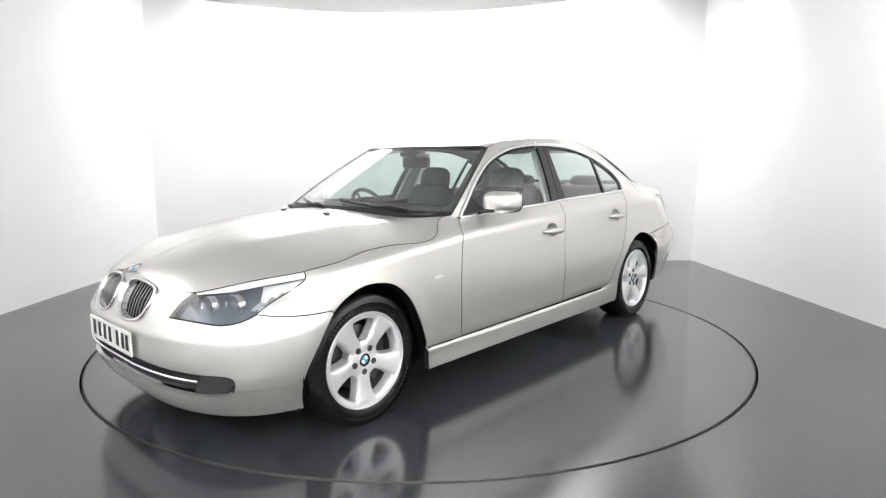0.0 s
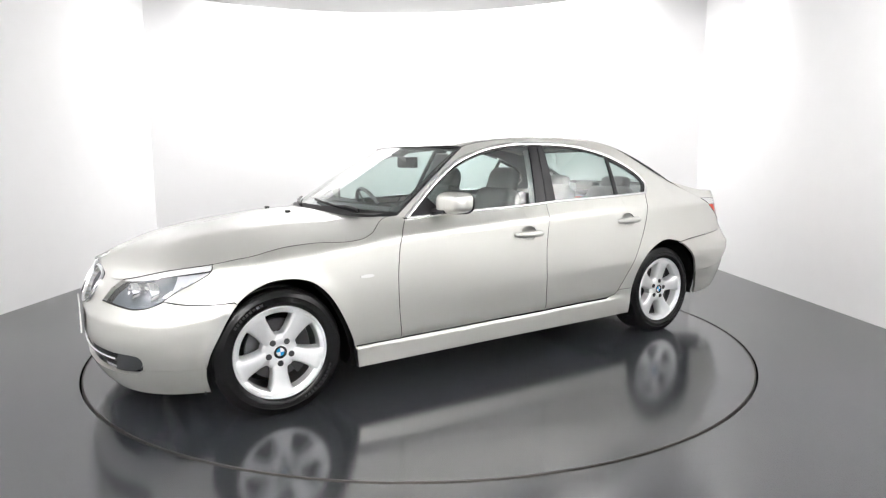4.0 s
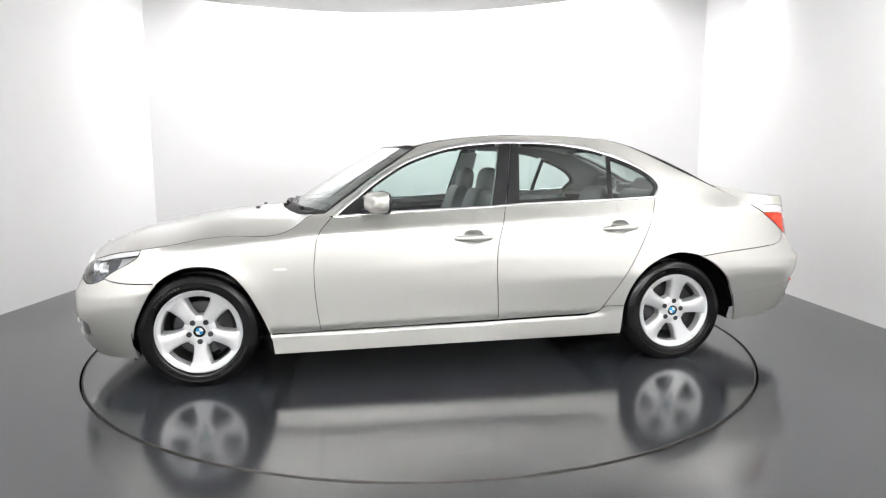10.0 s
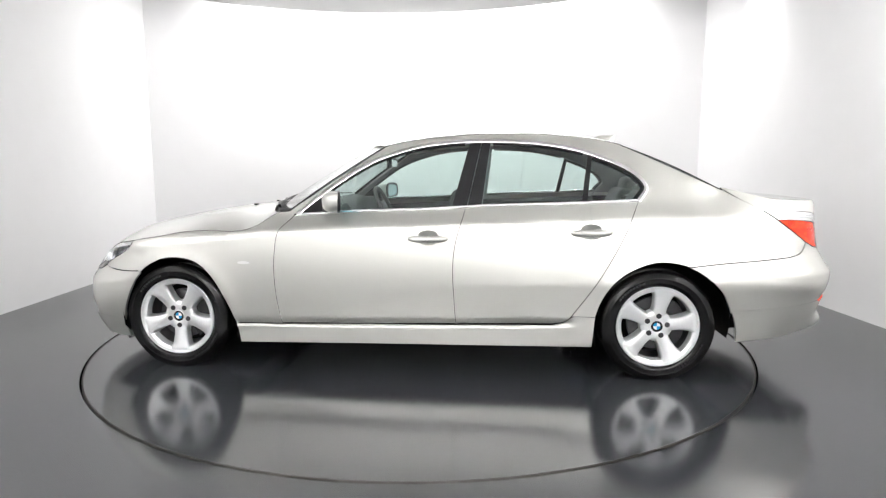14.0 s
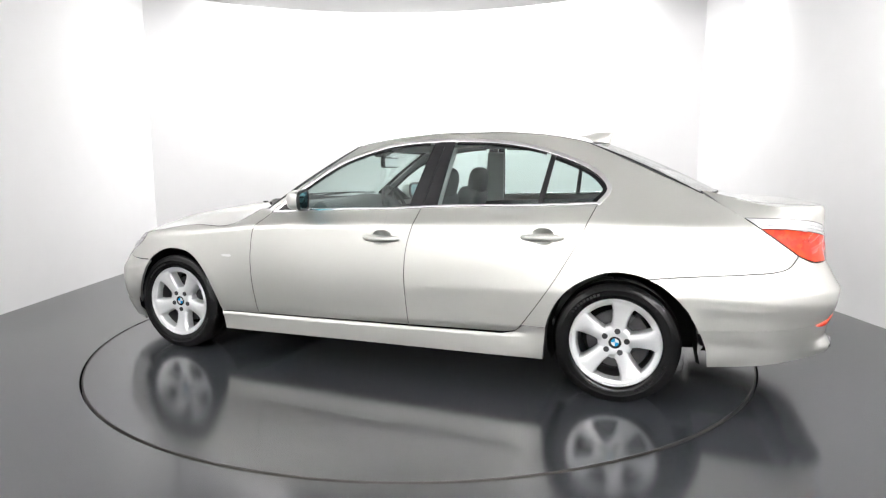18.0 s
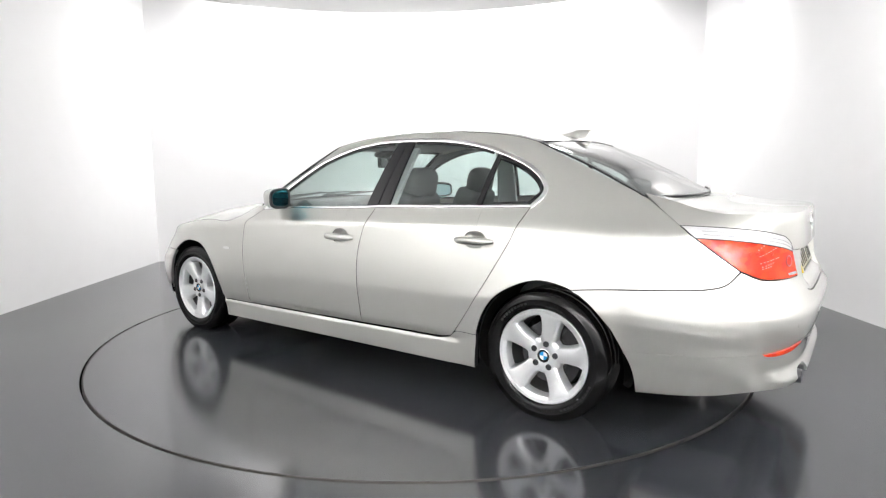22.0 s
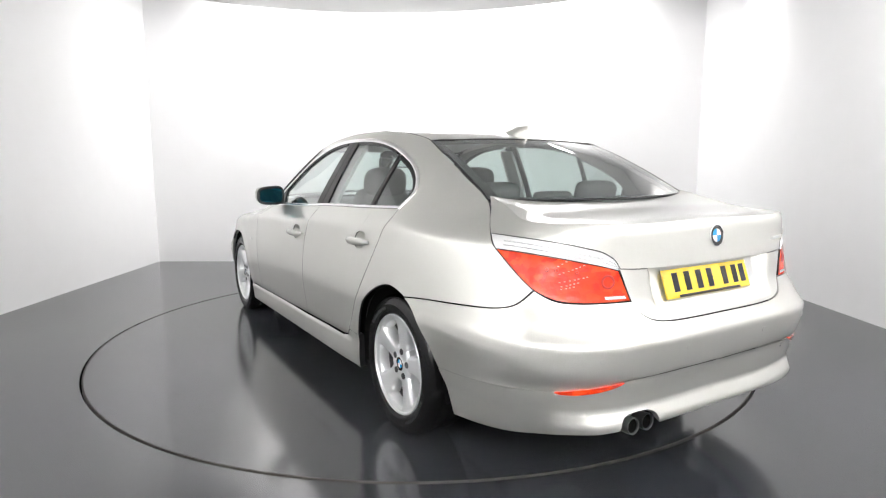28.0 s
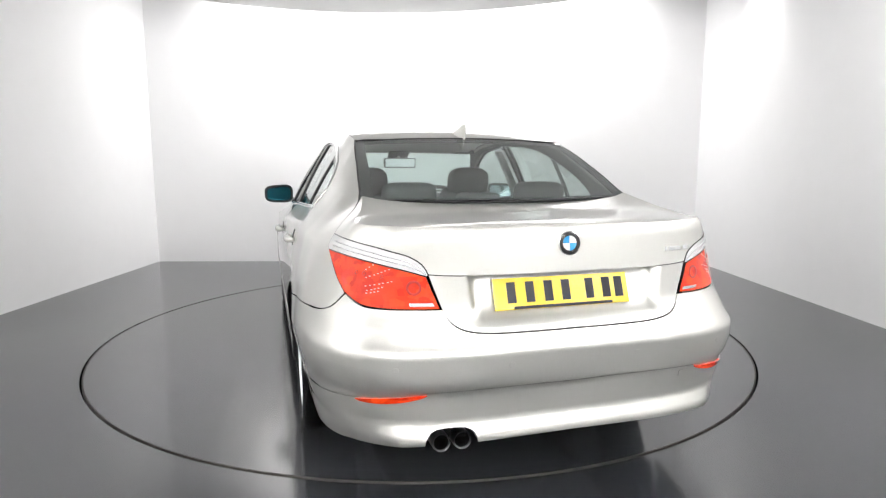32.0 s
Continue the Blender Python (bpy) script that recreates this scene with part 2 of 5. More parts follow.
def oval(cx, cy, rx, ry, n=28, power=2.0):
    return [(cx + rx * math.copysign(abs(math.cos(t)) ** (2 / power), math.cos(t)), cy + ry * math.copysign(abs(math.sin(t)) ** (2 / power), math.sin(t)))
            for t in (2 * math.pi * k / n for k in range(n))]


def inset(pts, d):
    """Moves a closed outline inwards by d."""
    n, area = len(pts), sum(a[0] * b[1] - b[0] * a[1] for a, b in zip(pts, pts[1:] + pts[:1]))
    s = 1 if area > 0 else -1
    out = []
    for i in range(n):
        (ax, ay), (bx, by), (cx, cy) = pts[i - 1], pts[i], pts[(i + 1) % n]
        n1, n2 = Vector((-(by - ay), bx - ax)).normalized() * s, Vector((-(cy - by), cx - bx)).normalized() * s
        m = n1 + n2
        m = m / max(0.5, m.length_squared / 2) if m.length > 1e-6 else n1
        out.append((bx + m.x * d, by + m.y * d))
    return out


def surface_points(surf, uv):
    """Points and outward normals of a surface at the rows of uv."""
    a, b = uv[:, 0], uv[:, 1]
    e = 0.0015
    P = surf(a, b)
    n = np.cross(surf(a + e, b) - surf(a - e, b), surf(a, b + e) - surf(a, b - e))
    n /= np.linalg.norm(n, axis=1)[:, None] + 1e-12
    core = np.stack([np.clip(P[:, 0], -1.3, 1.2), np.zeros(len(P)), np.full(len(P), 0.55)], 1)
    n *= np.where(((P - core) * n).sum(1) < 0, -1, 1)[:, None]
    return P, n


def clip_half(poly, k, at, keep_low):
    """The part of a polygon on one side of a line across coordinate k."""
    out = []
    for p, q in zip(poly, poly[1:] + poly[:1]):
        a, b = p[k] - at, q[k] - at
        if not keep_low:
            a, b = -a, -b
        if a <= 0:
            out.append(p)
        if a * b < 0:
            t = a / (a - b)
            r = [p[0] + (q[0] - p[0]) * t, p[1] + (q[1] - p[1]) * t]
            r[k] = at
            out.append(tuple(r))
    return out


def grid_fill(pts, cell):
    """Cuts an outline into a grid of small faces that share their corners."""
    lo, hi = np.min(pts, 0), np.max(pts, 0)
    cuts = []
    for k in range(2):
        n = max(1, math.ceil((hi[k] - lo[k]) / cell))
        cuts.append([lo[k] - 1e-3 + (hi[k] - lo[k] + 2e-3) * i / n for i in range(n + 1)])
    index, uv, faces = {}, [], []

    def vert(p):
        key = (round(p[0] * 20000), round(p[1] * 20000))
        if key not in index:
            index[key] = len(uv)
            uv.append(p)
        return index[key]

    for a0, a1 in zip(cuts[0], cuts[0][1:]):
        col = clip_half(clip_half(list(pts), 0, a1, True), 0, a0, False)
        if len(col) < 3:
            continue
        for b0, b1 in zip(cuts[1], cuts[1][1:]):
            piece = clip_half(clip_half(col, 1, b1, True), 1, b0, False)
            ids = []
            for p in piece:
                i = vert(p)
                if not ids or ids[-1] != i:
                    ids.append(i)
            while len(ids) > 1 and ids[0] == ids[-1]:
                ids.pop()
            if len(ids) < 3:
                continue
            if len(ids) <= 4 and len(set(ids)) == len(ids):
                faces.append(ids)
                continue
            from_3d = [Vector((*uv[i], 0)) for i in ids]
            for tri in tessellate_polygon([from_3d]):
                t = [ids[i] for i in tri]
                (ax, ay), (bx, by), (cx, cy) = (uv[i] for i in t)
                if len(set(t)) == 3 and abs((bx - ax) * (cy - ay) - (by - ay) * (cx - ax)) > 1e-9:
                    faces.append(t)
    return np.array(uv), faces


def panel(name, pts, surf, mat, parent, label="", cell=0.04, thick=0.012, lift=0.0, mirror="", gap=0.0, pair=True, rim_mat=None, hole=None):
    """A sheet cut out of a surface along an outline in its own two coordinates, with a turned-in rim.
    mirror: "both" makes one mesh of the two halves of the car; otherwise a second sheet is made for the other side if pair."""
    pts = inset(pts, gap) if gap else list(pts)
    if hole:
        pts = with_hole(pts, hole)
    uv, cells = grid_fill(pts, cell)
    P, N = surface_points(surf, uv)
    P = P + N * lift
    faces = []
    for ids in cells:
        g = sum(np.cross(P[ids[k]] - P[ids[0]], P[ids[k + 1]] - P[ids[0]]) for k in range(1, len(ids) - 1))
        faces.append(ids if g @ N[ids[0]] >= 0 else ids[::-1])
    count = {}
    for f in faces:
        for i, j in zip(f, f[1:] + f[:1]):
            count[frozenset((i, j))] = count.get(frozenset((i, j)), 0) + 1
    rim = [(i, j) for f in faces for i, j in zip(f, f[1:] + f[:1]) if count[frozenset((i, j))] == 1]
    seam = {i for i in range(len(P)) if mirror == "both" and abs(P[i, 1]) < 1e-3}
    verts, quads = [tuple(p) for p in P], []
    outer, inner = {}, {}
    for a, b in rim:
        if a in seam and b in seam:
            continue
        for i in (a, b):
            if i not in inner:
                outer[i] = len(verts)
                verts.append(tuple(P[i]))
                inner[i] = len(verts)
                verts.append(tuple(P[i] - N[i] * thick))
        quads.append((outer[b], outer[a], inner[a], inner[b]))
    fs = [list(f) for f in faces] + [list(q) for q in quads]
    ends = (len(faces), len(fs)) if thick > 0.005 else None
    flip_v = [(x, -y, z) for x, y, z in verts]
    flip_f = [f[::-1] for f in fs]
    if mirror == "both":
        o = len(verts)
        weld = {i + o: i for i in seam}
        return mesh_object(name, verts + flip_v, fs + [[weld.get(i + o, i + o) for i in f] for f in flip_f], mat, parent, label, True, ends, rim_mat)
    made = mesh_object(name, verts, fs, mat, parent, label, True, ends, rim_mat)
    if not pair:
        return made
    return made, mesh_object(name, flip_v, flip_f, mat, parent, label, True, ends, rim_mat)


def strip(name, P, N, width, height, mat, parent, label="", closed=False, pair=True):
    """A trim bar with a slightly domed top, laid along points P with normals N of a surface."""
    n = len(P)
    rows = []
    for i in range(n):
        a, b = (P[(i - 1) % n], P[(i + 1) % n]) if closed else (P[max(i - 1, 0)], P[min(i + 1, n - 1)])
        d = (b - a) / (np.linalg.norm(b - a) + 1e-12)
        s = np.cross(N[i], d)
        w = width / 2
        rows.append([P[i] - s * w - N[i] * 0.004, P[i] - s * w + N[i] * height * 0.5, P[i] - s * w * 0.5 + N[i] * height, P[i] + s * w * 0.5 + N[i] * height,
                     P[i] + s * w + N[i] * height * 0.5, P[i] + s * w - N[i] * 0.004])
    bm = bmesh.new()
    vs = [[bm.verts.new(tuple(p)) for p in r] for r in rows]
    for i in range(n if closed else n - 1):
        for k in range(5):
            bm.faces.new((vs[i][k], vs[i][k + 1], vs[(i + 1) % n][k + 1], vs[(i + 1) % n][k]))
    if not closed:
        bm.faces.new(vs[0])
        bm.faces.new(vs[-1])
    other = bm.copy() if pair else None
    made = part(name, bm, mat, parent, label, 50)
    if other:
        for v in other.verts:
            v.co.y *= -1
        part(name, other, mat, parent, label, 50)
    return made


# ------------------------------------------------ the room
def prism_wall(name, a, b, height, thick, outward):
    """A wall between two plan points, thickened away from the room."""
    (ax, ay), (bx, by), (ox, oy) = a, b, outward
    bm = bmesh.new()
    base = [(ax, ay), (bx, by), (bx + ox * thick, by + oy * thick), (ax + ox * thick, ay + oy * thick)]
    lo = [bm.verts.new((x, y, -0.05)) for x, y in base]
    hi = [bm.verts.new((x, y, height)) for x, y in base]
    bm.faces.new(lo), bm.faces.new(hi)
    for i in range(4):
        bm.faces.new((lo[i], lo[(i + 1) % 4], hi[(i + 1) % 4], hi[i]))
    return tagged(part(name, bm, WALL), kind="structure")


RING = 2.268
LB, RB, LF, RF = (-3.474, 3.357), (3.555, 3.231), (-3.76, -6.6), (3.50, -6.6)
tagged(prism_wall("wall_north", LB, RB, COVE, 0.2, (0, 1)), "overexposed white painted back wall of the studio", "wall")
tagged(prism_wall("wall_west", LF, LB, COVE, 0.2, (-1, 0)), "white painted side wall meeting a grey resin floor", "wall")
tagged(prism_wall("wall_east", RB, RF, COVE, 0.2, (1, 0)), "white painted side wall washed by a ceiling spotlight", "wall")
tagged(prism_wall("wall_south", RF, LF, COVE, 0.2, (0, -1)), "plain white wall closing the studio", "wall")


def build_floor():
    bm = bmesh.new()
    n = 160
    rim = [bm.verts.new(((RING + 0.012) * math.cos(2 * math.pi * k / n), (RING + 0.012) * math.sin(2 * math.pi * k / n), 0)) for k in range(n)]
    deep = [bm.verts.new((v.co.x, v.co.y, -0.04)) for v in rim]
    far = []
    for v in rim:
        x, y = v.co.x, v.co.y
        k = min(3.9 / abs(x) if x else 99, (3.5 / y if y > 0 else 6.8 / -y) if y else 99)
        far.append(bm.verts.new((x * k, y * k, 0)))
    for i in range(n):
        j = (i + 1) % n
        bm.faces.new((rim[i], rim[j], far[j], far[i]))
        bm.faces.new((rim[i], rim[j], deep[j], deep[i]))
    for x, y in ((-3.9, 3.5), (3.9, 3.5), (3.9, -6.8), (-3.9, -6.8)):
        near = sorted(far, key=lambda v: (v.co.x - x) ** 2 + (v.co.y - y) ** 2)[:2]
        if all((v.co.xy - Vector((x, y))).length > 1e-3 for v in near):
            bm.faces.new((near[0], near[1], bm.verts.new((x, y, 0))))
    tagged(part("floor", bm, FLOOR), "glossy dark grey resin floor round the turntable", "floor", kind="structure")
    bm = lathe([(0, -0.045), (RING + 0.3, -0.045)], 64, "z")
    tagged(part("turntable_pit", bm, DARK), "dark gap under the turntable rim", "pit", kind="structure")


build_floor()
turntable = thing("turntable", "round dark grey glossy turntable set flush in the floor", "turntable")
part("disc", lathe([(0, 0.0), (RING - 0.006, 0.0), (RING - 0.002, -0.004), (RING - 0.002, -0.04), (0, -0.04)], 160, "z"), FLOOR, turntable)
part("edge_ring", lathe([(RING - 0.009, 0.0006), (RING - 0.008, 0.0016), (RING - 0.002, 0.0016), (RING + 0.000, -0.002), (RING + 0.000, -0.03)], 160, "z"), material("worn_edge_metal", (0.075, 0.068, 0.062), 0.40, 0.5, grain=0.6, scale=9), turntable, "worn metal edge ring", 40)


def build_ceiling():
    """The hung ceiling ends in a wide arc before the back wall; the slot behind it hides the wall-washing lamps."""
    cx, cy, r = -0.488, -1.232, 3.813
    arc = []
    for k in range(61):
        t = radians(180 - 180 * k / 60)
        x, y = cx + r * math.cos(t), cy + r * math.sin(t)
        arc.append((max(-3.7, min(3.6, x)), y))
    bm = prism([(-3.7, -6.65)] + arc + [(3.6, -6.65)], 0.06, Matrix.Translation((0, 0, CEIL)))
    tagged(part("ceiling", bm, CEILING_PAINT), "white hung ceiling with a curved edge", "ceiling", kind="structure")
    bm = box((7.6, 10.4, 0.1), (0, -1.6, COVE + 0.05))
    tagged(part("ceiling_upper", bm, CEILING_PAINT), "white upper ceiling over the light slot", "ceiling", kind="structure")


build_ceiling()
GLOW = material("lit_lamp_lens", (0.9, 0.9, 0.88), 0.3, emit=((1.0, 0.97, 0.92), 110.0))


def ceiling_downlight(x, y):
    lamp = thing("ceiling_downlight", "small round white downlight recessed in the hung ceiling", "ceiling light", "downlights in the ceiling")
    lamp.matrix_basis = pose(x, y, CEIL)
    part("trim_ring", lathe([(0.050, 0.010), (0.050, -0.004), (0.056, -0.008), (0.068, -0.006), (0.072, 0.001)], 32, "z"), CEILING_PAINT, lamp, "", 40)
    part("lens", lathe([(0, 0.004), (0.0495, 0.004)], 24, "z"), GLOW, lamp, "lit lens")


for y in (-1.7, -3.3, -5.0):
    for x in (-2.3, -0.8, 0.8, 2.3):
        ceiling_downlight(x, y)

# ------------------------------------------------ the car's skin
# Car space: x forward, y to its left, z up, origin on the ground midway between the axles.
XF, XR, UF, UR = 1.50, -1.50, 1.22, 1.42
nose = curve((0.12, 2.12), (0.18, 2.19), (0.25, 2.235), (0.32, 2.255), (0.40, 2.264), (0.50, 2.258), (0.553, 2.247), (0.60, 2.232), (0.65, 2.210), (0.70, 2.178), (0.735, 2.162), (0.75, 2.155), (0.80, 2.11), (0.9, 1.95))
nose_power = curve((0.15, 2.9), (0.40, 2.95), (0.60, 2.5), (0.66, 2.3), (0.70, 2.15), (0.75, 2.1))
tail = curve((0.15, -2.36), (0.23, -2.42), (0.30, -2.468), (0.33, -2.480), (0.37, -2.488), (0.41, -2.494), (0.49, -2.510), (0.51, -2.522), (0.58, -2.533), (0.62, -2.535), (0.65, -2.526), (0.70, -2.503), (0.77, -2.474), (0.885, -2.466), (0.974, -2.457), (1.02, -2.452), (1.05, -2.43), (1.2, -2.2))
tail_power = curve((0.2, 3.8), (0.45, 4.3), (0.62, 4.3), (0.80, 3.95), (0.90, 3.9), (1.04, 5.0))
crease_z = curve((-2.6, 0.935), (-2.1, 0.945), (-1.85, 0.952), (-1.23, 0.942), (-0.88, 0.925), (-0.2, 0.902), (0.33, 0.882), (0.78, 0.862), (1.10, 0.825), (1.45, 0.788), (1.734, 0.764), (2.0, 0.71), (2.3, 0.66))
crease_y = curve((-2.6, 0.83), (-2.35, 0.825), (-2.1, 0.815), (-1.85, 0.828), (-1.6, 0.838), (-1.3, 0.845), (-1.05, 0.852), (-0.6, 0.870), (-0.13, 0.884), (0.33, 0.893), (0.78, 0.901), (1.1, 0.896), (1.45, 0.888), (1.75, 0.885), (2.2, 0.885))
lean = curve((-2.6, 0.85), (-2.2, 0.9), (-2.03, 1.30), (-1.84, 1.48), (-1.6, 1.00), (-1.3, 0.70), (-1.0, 0.70), (-0.3, 0.80), (0.2, 1.0), (0.75, 1.43), (0.97, 1.6), (1.3, 1.4), (1.7, 1.3), (2.2, 1.3))
body_y = curve((-2.6, 0.905), (-1.6, 0.905), (-0.3, 0.906), (0.78, 0.905), (1.1, 0.903), (1.6, 0.905), (2.2, 0.905))
belt_z = curve((-2.6, 1.09), (-2.1, 1.075), (-1.84, 1.06), (-1.31, 1.038), (-1.02, 1.025), (-0.4, 1.003), (-0.19, 0.989), (0.4, 0.964), (0.65, 0.947), (0.8, 0.942), (1.2, 0.93), (2.2, 0.9))
glass_lean = curve((-2.6, 0.92), (-1.84, 0.92), (-1.74, 0.88), (-1.64, 0.86), (-1.546, 0.79), (-1.449, 0.71), (-1.352, 0.645), (-1.25, 0.585), (-1.05, 0.48), (-0.8, 0.44), (-0.4, 0.42), (0.19, 0.47), (0.8, 0.50), (2.2, 0.5))
flank = curve((0.0, 0.0), (0.05, 0.003), (0.12, 0.007), (0.22, 0.010), (0.35, 0.006), (0.48, -0.006), (0.56, -0.014), (0.60, -0.0195), (0.66, -0.020), (0.72, -0.024), (0.80, -0.05))


def soft(v, e=0.006):
    return 0.5 * (v + np.sqrt(v * v + e * e))


sill_line = curve((1.2, 0.288), (0.774, 0.291), (-0.28, 0.310), (-0.84, 0.323), (-1.1, 0.327))


def sill_step(x, z):
    """The doors turn in at their foot; the sill below rolls out again under them."""
    run = np.clip((x + 0.98) / 0.10, 0, 1) * np.clip((1.16 - x) / 0.08, 0, 1)
    d = sill_line(x) - z
    roll = np.clip(d / 0.012, 0, 1)
    return run * (-0.40 * np.clip(d + 0.034, 0, 0.034) + 0.018 * roll * (2 - roll))


def half_width(x, z):
    """The body's half width at a height, before the ends are rounded off in plan."""
    zc, zb = crease_z(x), belt_z(x)
    d, h = z - zc, soft(z - zb, 0.01)
    tuck = np.clip(d / 0.36 + 1, 0, 1) * (crease_y(x) - body_y(x))
    y = body_y(x) + tuck + flank(np.maximum(-d, 0)) - lean(x) * soft(d) + (lean(x) - glass_lean(x)) * h - 0.28 * h * h
    under = np.clip((0.55 - z) / 0.35, 0, 1.3) * np.clip((-1.35 - x) / 0.5, 0, 1) * 0.045
    under = under + np.clip((0.48 - z) / 0.3, 0, 1) * np.clip((x - 1.52) / 0.25, 0, 1) * 0.045
    arch = 0.0
    for ax in (1.444, -1.444):
        r = np.hypot(x - ax, z - 0.325)
        arch = arch + 0.0065 * np.exp(-((r - 0.37) / 0.045) ** 2) * (z < 0.9) * (np.abs(x) < 2)
    return np.maximum(y, 0.05) - under + arch + sill_step(x, z)


fold_rear = curve((-3.0, 0.498), (-2.7, 0.503), (-2.48, 0.500), (-2.36, 0.487), (-2.2, 0.466), (-1.8, 0.422), (-1.5, 0.40))


crease_f = curve((1.5, 0.560), (1.73, 0.550), (1.89, 0.525), (2.05, 0.512), (2.2, 0.512), (2.8, 0.525))


def folds(u, z):
    """Pressed lines in the bumpers: the part below each line stands a little proud."""
    rear = 0.002 * np.where(z < fold_rear(u), 1, -1) * np.clip((-1.6 - u) / 0.1, 0, 1)
    front = 0.0025 * np.where(z < 0.297, 1, -1) * np.clip((u - 1.6) / 0.1, 0, 1)
    knee = np.where(z < 0.634, 1 - (0.634 - z) / 0.13, np.clip(1 - (z - 0.634) / 0.05, 0, 1) ** 2)
    ridge_r = 0.008 * np.clip(knee, 0, 1) * np.clip((-1.65 - u) / 0.45, 0, 1)
    ridge_r = ridge_r + 0.036 * np.clip((0.385 - z) / 0.055, 0, 1) * np.clip((-2.18 - u) / 0.18, 0, 1)
    ridge_f = 0.009 * np.exp(-np.sqrt((z - crease_f(u)) ** 2 + 0.003 ** 2) / 0.032) * np.clip((u - 1.60) / 0.15, 0, 1)
    return rear + front + ridge_r + ridge_f


def skin(u, z, fold=1.0):
    """The side of the body, carried on round the nose and the tail: u is x along the side and goes on as a girth."""
    u, z = np.broadcast_arrays(np.asarray(u, float), np.asarray(z, float))
    a_f, a_r = nose(z) - XF, tail(z) - XR
    x, y = np.array(u), np.array(half_width(u, z))
    for mask, start, reach, a, n in ((u > XF, XF, UF, a_f, nose_power(z)), (u < XR, XR, -UR, a_r, tail_power(z))):
        t = np.clip((u - start) / reach, 0, 1.02) * math.pi / 2
        s, c = np.sin(t), np.cos(t)
        r = (np.abs(s) ** n + np.abs(c) ** n) ** (-1 / n)
        xx = start + a * r * s
        w = half_width(xx, z)
        x, y = np.where(mask, xx, x), np.where(mask, w * r * c, y)
    k = fold * folds(u, z)
    return np.stack([x + np.sign(u) * np.where(np.abs(u) > XF, k * np.clip((np.abs(u) - XF) / 0.6, 0, 1), 0), y * (1 + k), z], -1)


def plain_skin(u, z):
    return skin(u, z, 0.0)


def girth(z, x=None, y=None):
    """The u at which the skin at height z has this x (or, round an end, this y; negative y: at the tail)."""
    if x is not None and XR <= x <= XF:
        return x
    front = (x is not None and x > 0) or (x is None and y >= 0)
    lo, hi = (XF, XF + UF) if front else (XR - UR, XR)
    us = np.linspace(lo, hi, 400)
    P = skin(us, np.full(400, z))
    return float(us[np.argmin(np.abs(P[:, 0] - x))] if x is not None else us[np.argmin(np.abs(P[:, 1] - abs(y)))])


def gx(x, z):
    return (girth(z, x=x), z)


def gy(y, z):
    return (girth(z, y=y), z)


hood_mid = curve((0.7, 1.0), (0.95, 0.985), (1.18, 0.972), (1.46, 0.937), (1.68, 0.899), (1.876, 0.855), (2.0, 0.813), (2.1, 0.775), (2.17, 0.735), (2.24, 0.68))
hood_fall = curve((0.7, 0.04), (0.8, 0.06), (0.928, 0.152), (1.0, 0.172), (1.1, 0.180), (1.28, 0.171), (1.45, 0.163), (1.6, 0.164), (1.734, 0.175), (1.9, 0.222), (2.09, 0.42), (2.142, 0.62), (2.17, 0.85), (2.3, 1.1))


def hood_skin(x, y):
    a = np.abs(y)
    crest = 0.30 + 0.30 * (2.17 - x) / 1.3
    ridge = 0.004 * np.exp(-((a - crest) / 0.10) ** 2) * np.clip((2.15 - x) / 0.3, 0, 1)
    return np.stack([x, y, hood_mid(x) - hood_fall(x) * a ** 2.2 + ridge], -1)


roof_mid = curve((0.55, 1.26), (0.36, 1.356), (0.215, 1.391), (0.035, 1.426), (-0.184, 1.452), (-0.426, 1.466), (-0.683, 1.466), (-0.97, 1.449), (-1.14, 1.423), (-1.3, 1.380), (-1.5, 1.31))


def roof_skin(x, y):
    a = np.abs(y)
    return np.stack([x, y, roof_mid(x) - 0.026 * (a / 0.58) ** 2 - 0.012 * np.clip((a - 0.5) / 0.08, 0, 3) ** 2], -1)


def roof_edge(x):
    """Where roof and side meet: (y, z)."""
    y = np.linspace(0.3, 0.72, 300)
    z = roof_skin(np.full(300, x), y)[:, 2]
    i = np.argmin(np.abs(half_width(np.full(300, x), z) - y))
    return float(y[i]), float(z[i])


def screen_y(x, z):
    return float(skin(girth(z, x=x), z)[1])


WS_BASE, WS_TOP = Vector((0.742, 0.752, 0.967)), Vector((0.187, 0.589, 1.352))
RW_BASE, RW_TOP = Vector((-1.835, 0.633, 1.097)), Vector((-1.256, 0.561, 1.362))


def screen(base, top, bulge_base, bulge_top, bow):
    """A bowed window between its two side edges: s runs up it (in metres), q across (-1 to 1)."""
    long = (top - base).length
    ts = np.linspace(0, 1, 12)
    side_y = curve(*[(t, screen_y(base.x + (top.x - base.x) * t, base.z + (top.z - base.z) * t)) for t in ts])

    def f(s, q):
        t = np.asarray(s, float) / long
        q = np.asarray(q, float)
        swell = np.sin(np.clip(t, 0, 1) * math.pi) * bow
        k = 1 - q * q
        x = base.x + (top.x - base.x) * t + (bulge_base[0] + (bulge_top[0] - bulge_base[0]) * t) * k
        y = side_y(t) * q
        z = base.z + (top.z - base.z) * t + (bulge_base[1] + (bulge_top[1] - bulge_base[1]) * t) * k + swell
        return np.stack([x, y, z], -1)
    return f, long


windscreen_skin, WS_LONG = screen(WS_BASE, WS_TOP, (0.24, 0.016), (0.165, 0.010), 0.012)
rear_screen_skin, RW_LONG = screen(RW_BASE, RW_TOP, (-0.118, -0.006), (-0.05, 0.016), 0.014)
